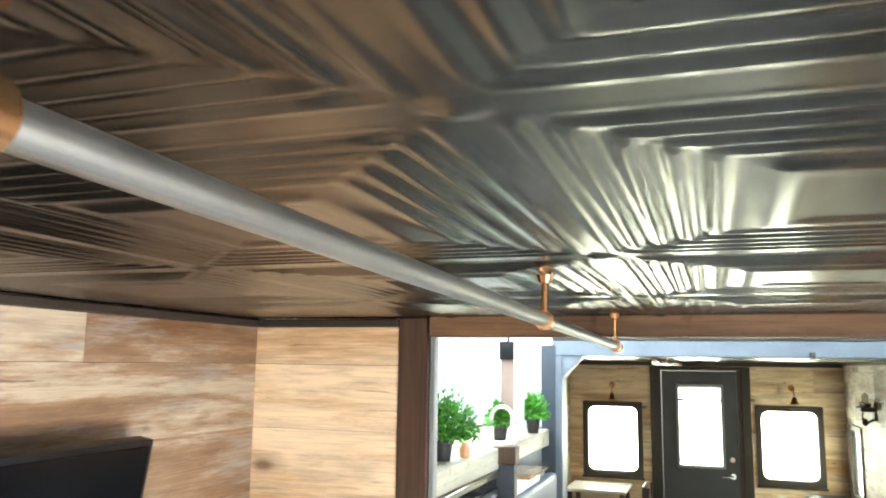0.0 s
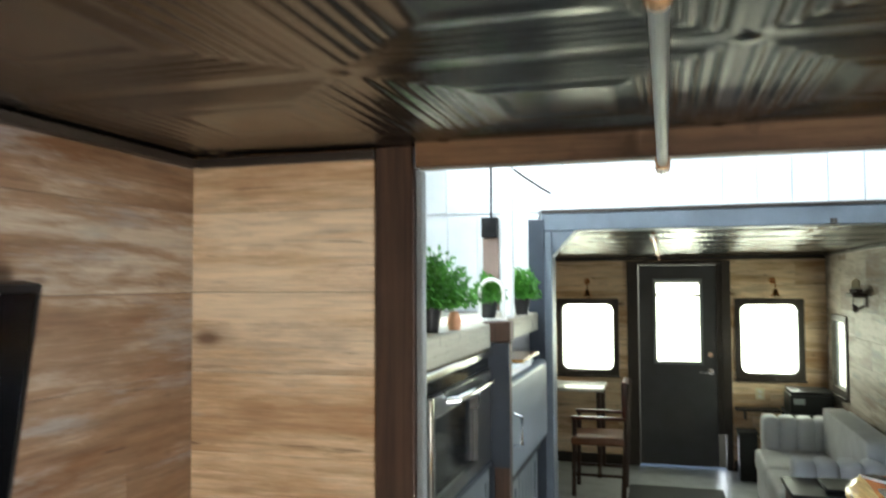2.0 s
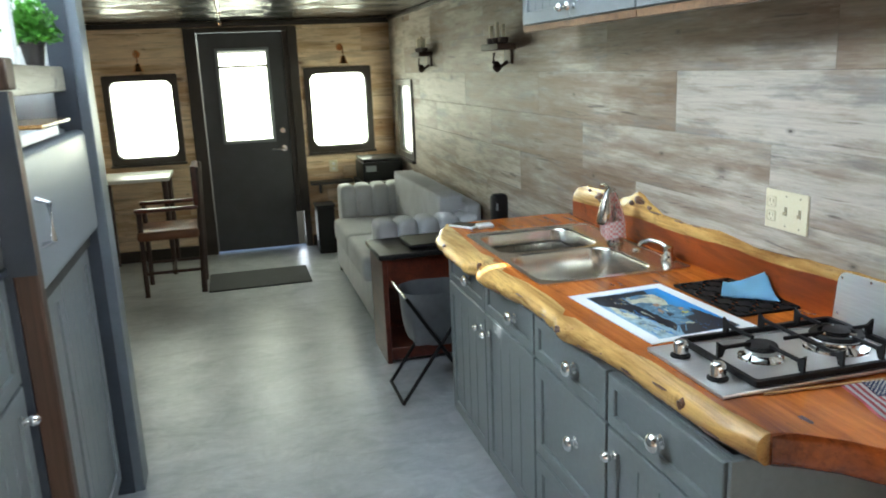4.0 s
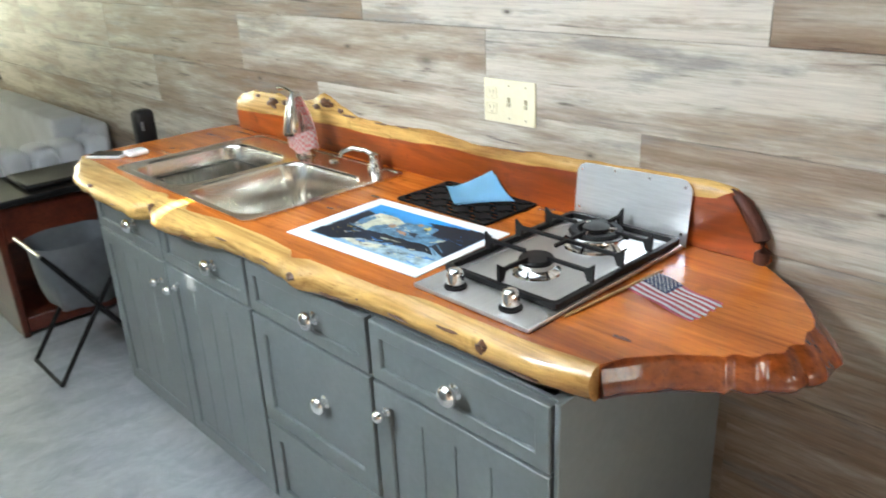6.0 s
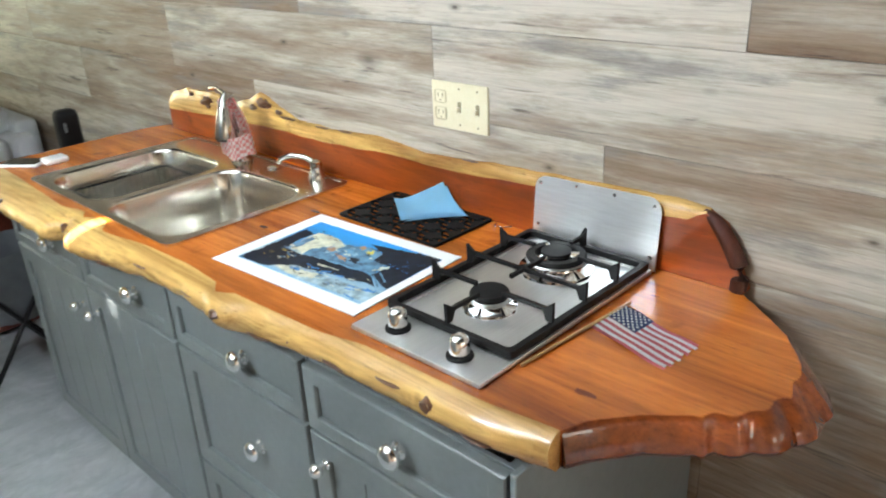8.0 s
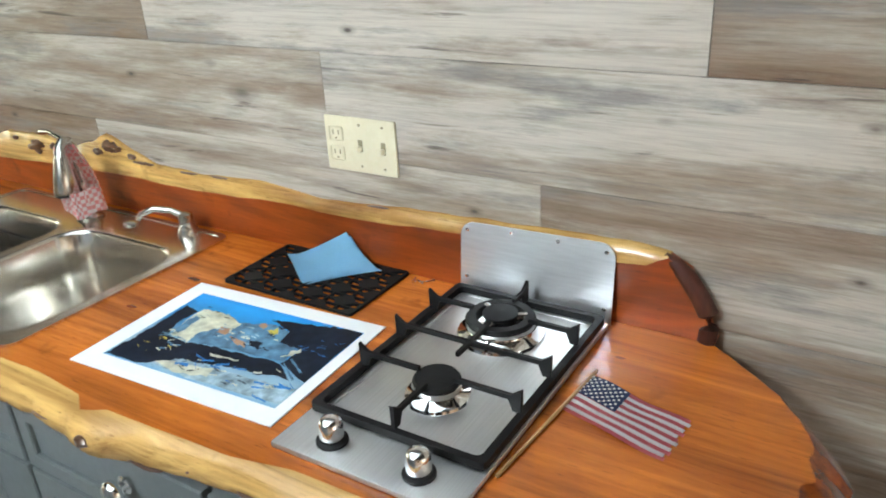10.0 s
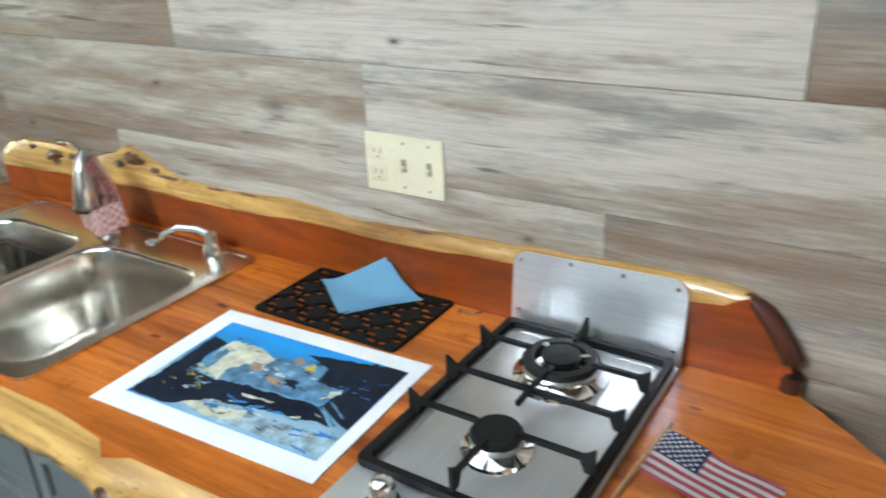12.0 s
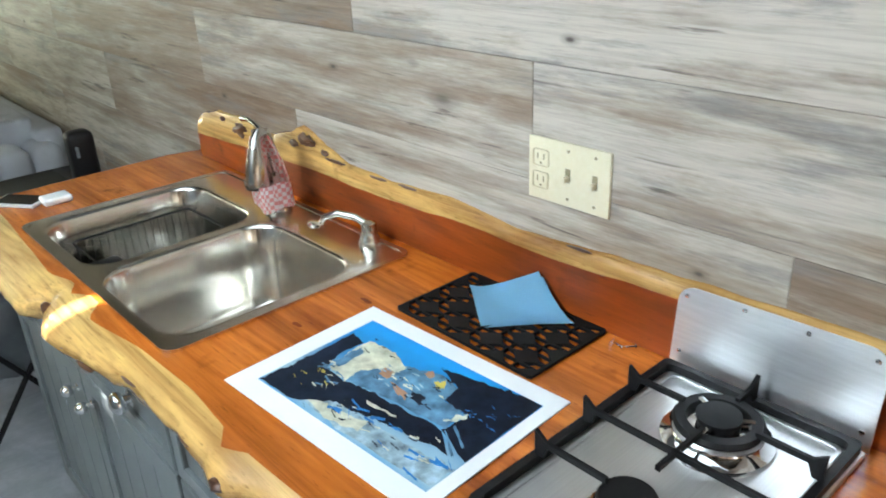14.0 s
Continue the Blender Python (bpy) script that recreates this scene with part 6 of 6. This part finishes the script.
single("white_post", boxed(-0.665, 3.80, 1.656, -0.625, 3.84, ZTOP, 0.004), WHITE_BOARD, "slim white painted post rising from the ledge", "post", kind="structure")
single("brown_batten", boxed(-0.90, YA + 0.018, 1.66, -0.82, YA + 0.033, 2.02, 0.003), plain("weathered mauve-brown wood", (0.30, 0.21, 0.17), 0.6), "weathered brown board fixed to the white wall", "board", kind="structure")
hb = thing("wall_box", (-0.86, YA + 0.0, 2.02), "small black electrical box on the white wall", "box")
part("body", boxed(-0.90, YA - 0.02, 2.02, -0.82, YA + 0.033, 2.12, 0.006, 2), BLACK_PLASTIC, hb)
part("cable", tube(bmesh.new(), [(-0.86, YA + 0.026, 2.12), (-0.858, YA + 0.027, 2.4), (-0.862, YA + 0.026, 2.7)], 0.005, 8), BLACK_PLASTIC, hb)


# ---- front room ----
tv = thing("television", (-1.10, 1.28, 1.25), "flat black television tilted on a wall bracket", "television")
lean = Matrix.Translation((-1.085, 0, 1.80)) @ Matrix.Rotation(radians(9), 4, "Y") @ Matrix.Translation((1.085, 0, -1.80))
for n_, a, m_ in (("screen", (-1.078, 0.765, 1.222, -1.0745, 1.803, 1.788), SCREEN), ("bezel", (-1.125, 0.750, 1.205, -1.0785, 1.818, 1.803), BLACK_PLASTIC)):
    bm = boxed(*a, bevel=0.0015 if n_ == "screen" else 0.006, seg=1 if n_ == "screen" else 2)
    bmesh.ops.transform(bm, matrix=lean, verts=bm.verts)
    part(n_, bm, m_, tv, "dark glossy screen" if n_ == "screen" else "")
part("bracket", boxed(-1.232, 1.18, 1.42, -1.12, 1.38, 1.58, 0.004), IRON, tv, "black steel bracket")

rl = thing("ceiling_rail", (-0.028, 1.0, 2.03), "slim steel rail hung from the tin ceiling on brass hangers", "rail")


def rail_z(y):
    return 2.046 + (2.42 - y) * 0.017


part("bar", rod(bmesh.new(), (-0.03, -1.1, rail_z(-1.1)), (-0.03, 2.42, rail_z(2.42)), 0.0108, seg=20), RAIL_METAL, rl)
part("end_cap", lathe(bmesh.new(), [(0.016, 0), (0.016, 0.02), (0.011, 0.026), (0.0005, 0.027)], (-0.03, 2.412, rail_z(2.42)), Matrix.Rotation(radians(-90), 4, "X")), CHROME, rl, "bright end cap")
for y in (-0.6, 0.405, 1.42, 2.36):
    z = rail_z(y)
    h = part("hanger", rod(bmesh.new(), (-0.03, y, z + 0.01), (-0.03, y, 2.128), 0.0055, seg=12), COPPER, rl, "brass hanger")
    part("flange", rod(bmesh.new(), (-0.03, y, 2.122), (-0.03, y, 2.134), 0.010, 0.015, seg=16), COPPER, h)
    part("collar", tube(bmesh.new(), [(-0.03, y - 0.010, z), (-0.03, y + 0.010, z)], 0.0155, 18), COPPER, h)


fr = thing("ceiling_rail", (-0.085, 6.5, 2.0), "slim steel rail under the far tin ceiling", "rail")
part("bar", rod(bmesh.new(), (-0.085, 4.62, 2.016), (-0.085, 8.35, 2.016), 0.0115, seg=16), STEEL, fr)
part("end_cap", lathe(bmesh.new(), [(0.014, 0), (0.014, 0.02), (0.009, 0.026), (0.0005, 0.027)], (-0.085, 8.345, 2.016), Matrix.Rotation(radians(-90), 4, "X")), CHROME, fr, "bright end cap")
for y in (4.80, 5.95, 7.10, 8.25):
    h = part("hanger", rod(bmesh.new(), (-0.085, y, 2.02), (-0.085, y, ZC2 - 0.002), 0.005, seg=10), COPPER, fr, "brass hanger")
    part("collar", tube(bmesh.new(), [(-0.085, y - 0.009, 2.016), (-0.085, y + 0.009, 2.016)], 0.0155, 16), COPPER, h)


# ---- boards on the walls, one object each ----
ROW, LEN, FIRST = 0.207, 1.24, 1.142
boards(wall_right, "x", XR - 0.008, 0.008, YB, YF, 0.0, ZC1, [SIDE, NEAR_R, (YP, 2.12, YA + 0.1, 2.4)], GREY_BOARD_Y, ROW, LEN, FIRST, [3.275, 2.535, 3.05, 2.14, 2.803],
       # Tones mix board brown and painted shade: low, under cabinets, past y 3.7
       ((0, 2.03, 0.22), (0, 2.04, 0.22), (0, 3.27, 0.50), (0, 3.28, 0.50), (1, 2.53, 0.05), (1, 2.54, 0.05), (1, 3.77, 0.75), (1, 3.78, 0.75), (0, 4.51, 0.85), (0, 4.52, 0.85), (1, 5.01, 0.85), (1, 5.02, 0.85), (1, 1.29, 0.80), (1, 1.3, 0.80), (2, 1.81, 0.8), (2, 3.05, 0.75),
        (2, 4.29, 0.6), (-1, 2.80, 0.25), (-1, 1.56, 0.62), (-1, 4.04, 0.85), (-2, 2.14, 0.5), (-2, 0.9, 0.65), (-4, 1.29, 0.95), (-4, 1.3, 0.95), (-4, 2.53, 0.9), (-4, 2.54, 0.9), (-5, 0.79, 0.9), (-5, 0.8, 0.9), (-3, 0.57, 0.9), (-5, 2.03, 0.9), (-5, 2.04, 0.9), (-2, 3.38, 0.4), (-3, 1.81, 0.8), (-3, 3.05, 0.8)), 4)
boards(wall_left, "x", XL, 0.008, YB, YP, 0.0, ZC1, [], TAN_BOARD_Y_DARK, ROW, LEN, 1.157, [1.0, 1.72, 0.4, 1.35, 0.49],
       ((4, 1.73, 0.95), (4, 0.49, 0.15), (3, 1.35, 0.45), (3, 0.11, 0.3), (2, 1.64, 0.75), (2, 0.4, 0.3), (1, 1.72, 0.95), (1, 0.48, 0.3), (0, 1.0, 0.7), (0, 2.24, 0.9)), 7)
boards(wall_left, "x", XL, 0.008, YA + 0.11, YF, 0.0, ZC2, [], TAN_BOARD_Y_DARK, ROW, LEN, FIRST - 0.02, [1.0, 1.72, 0.4, 1.35, 0.15])
boards(wall_far, "y", YF - 0.008, 0.008, XL, XR, 0.0, ZC2, [WIN_L, WIN_R, (-0.40, 0.0, 0.565, 2.0)], TAN_BOARD_X, ROW, LEN, FIRST, [0.30, -0.5, 0.9, -0.1, 0.62])
boards(wall_back, "y", YB, 0.008, XL, XR, 0.0, ZC1, [BACK_W], TAN_BOARD_X, ROW, LEN, FIRST, [0.30, -0.5, 0.9, -0.1, 0.62])
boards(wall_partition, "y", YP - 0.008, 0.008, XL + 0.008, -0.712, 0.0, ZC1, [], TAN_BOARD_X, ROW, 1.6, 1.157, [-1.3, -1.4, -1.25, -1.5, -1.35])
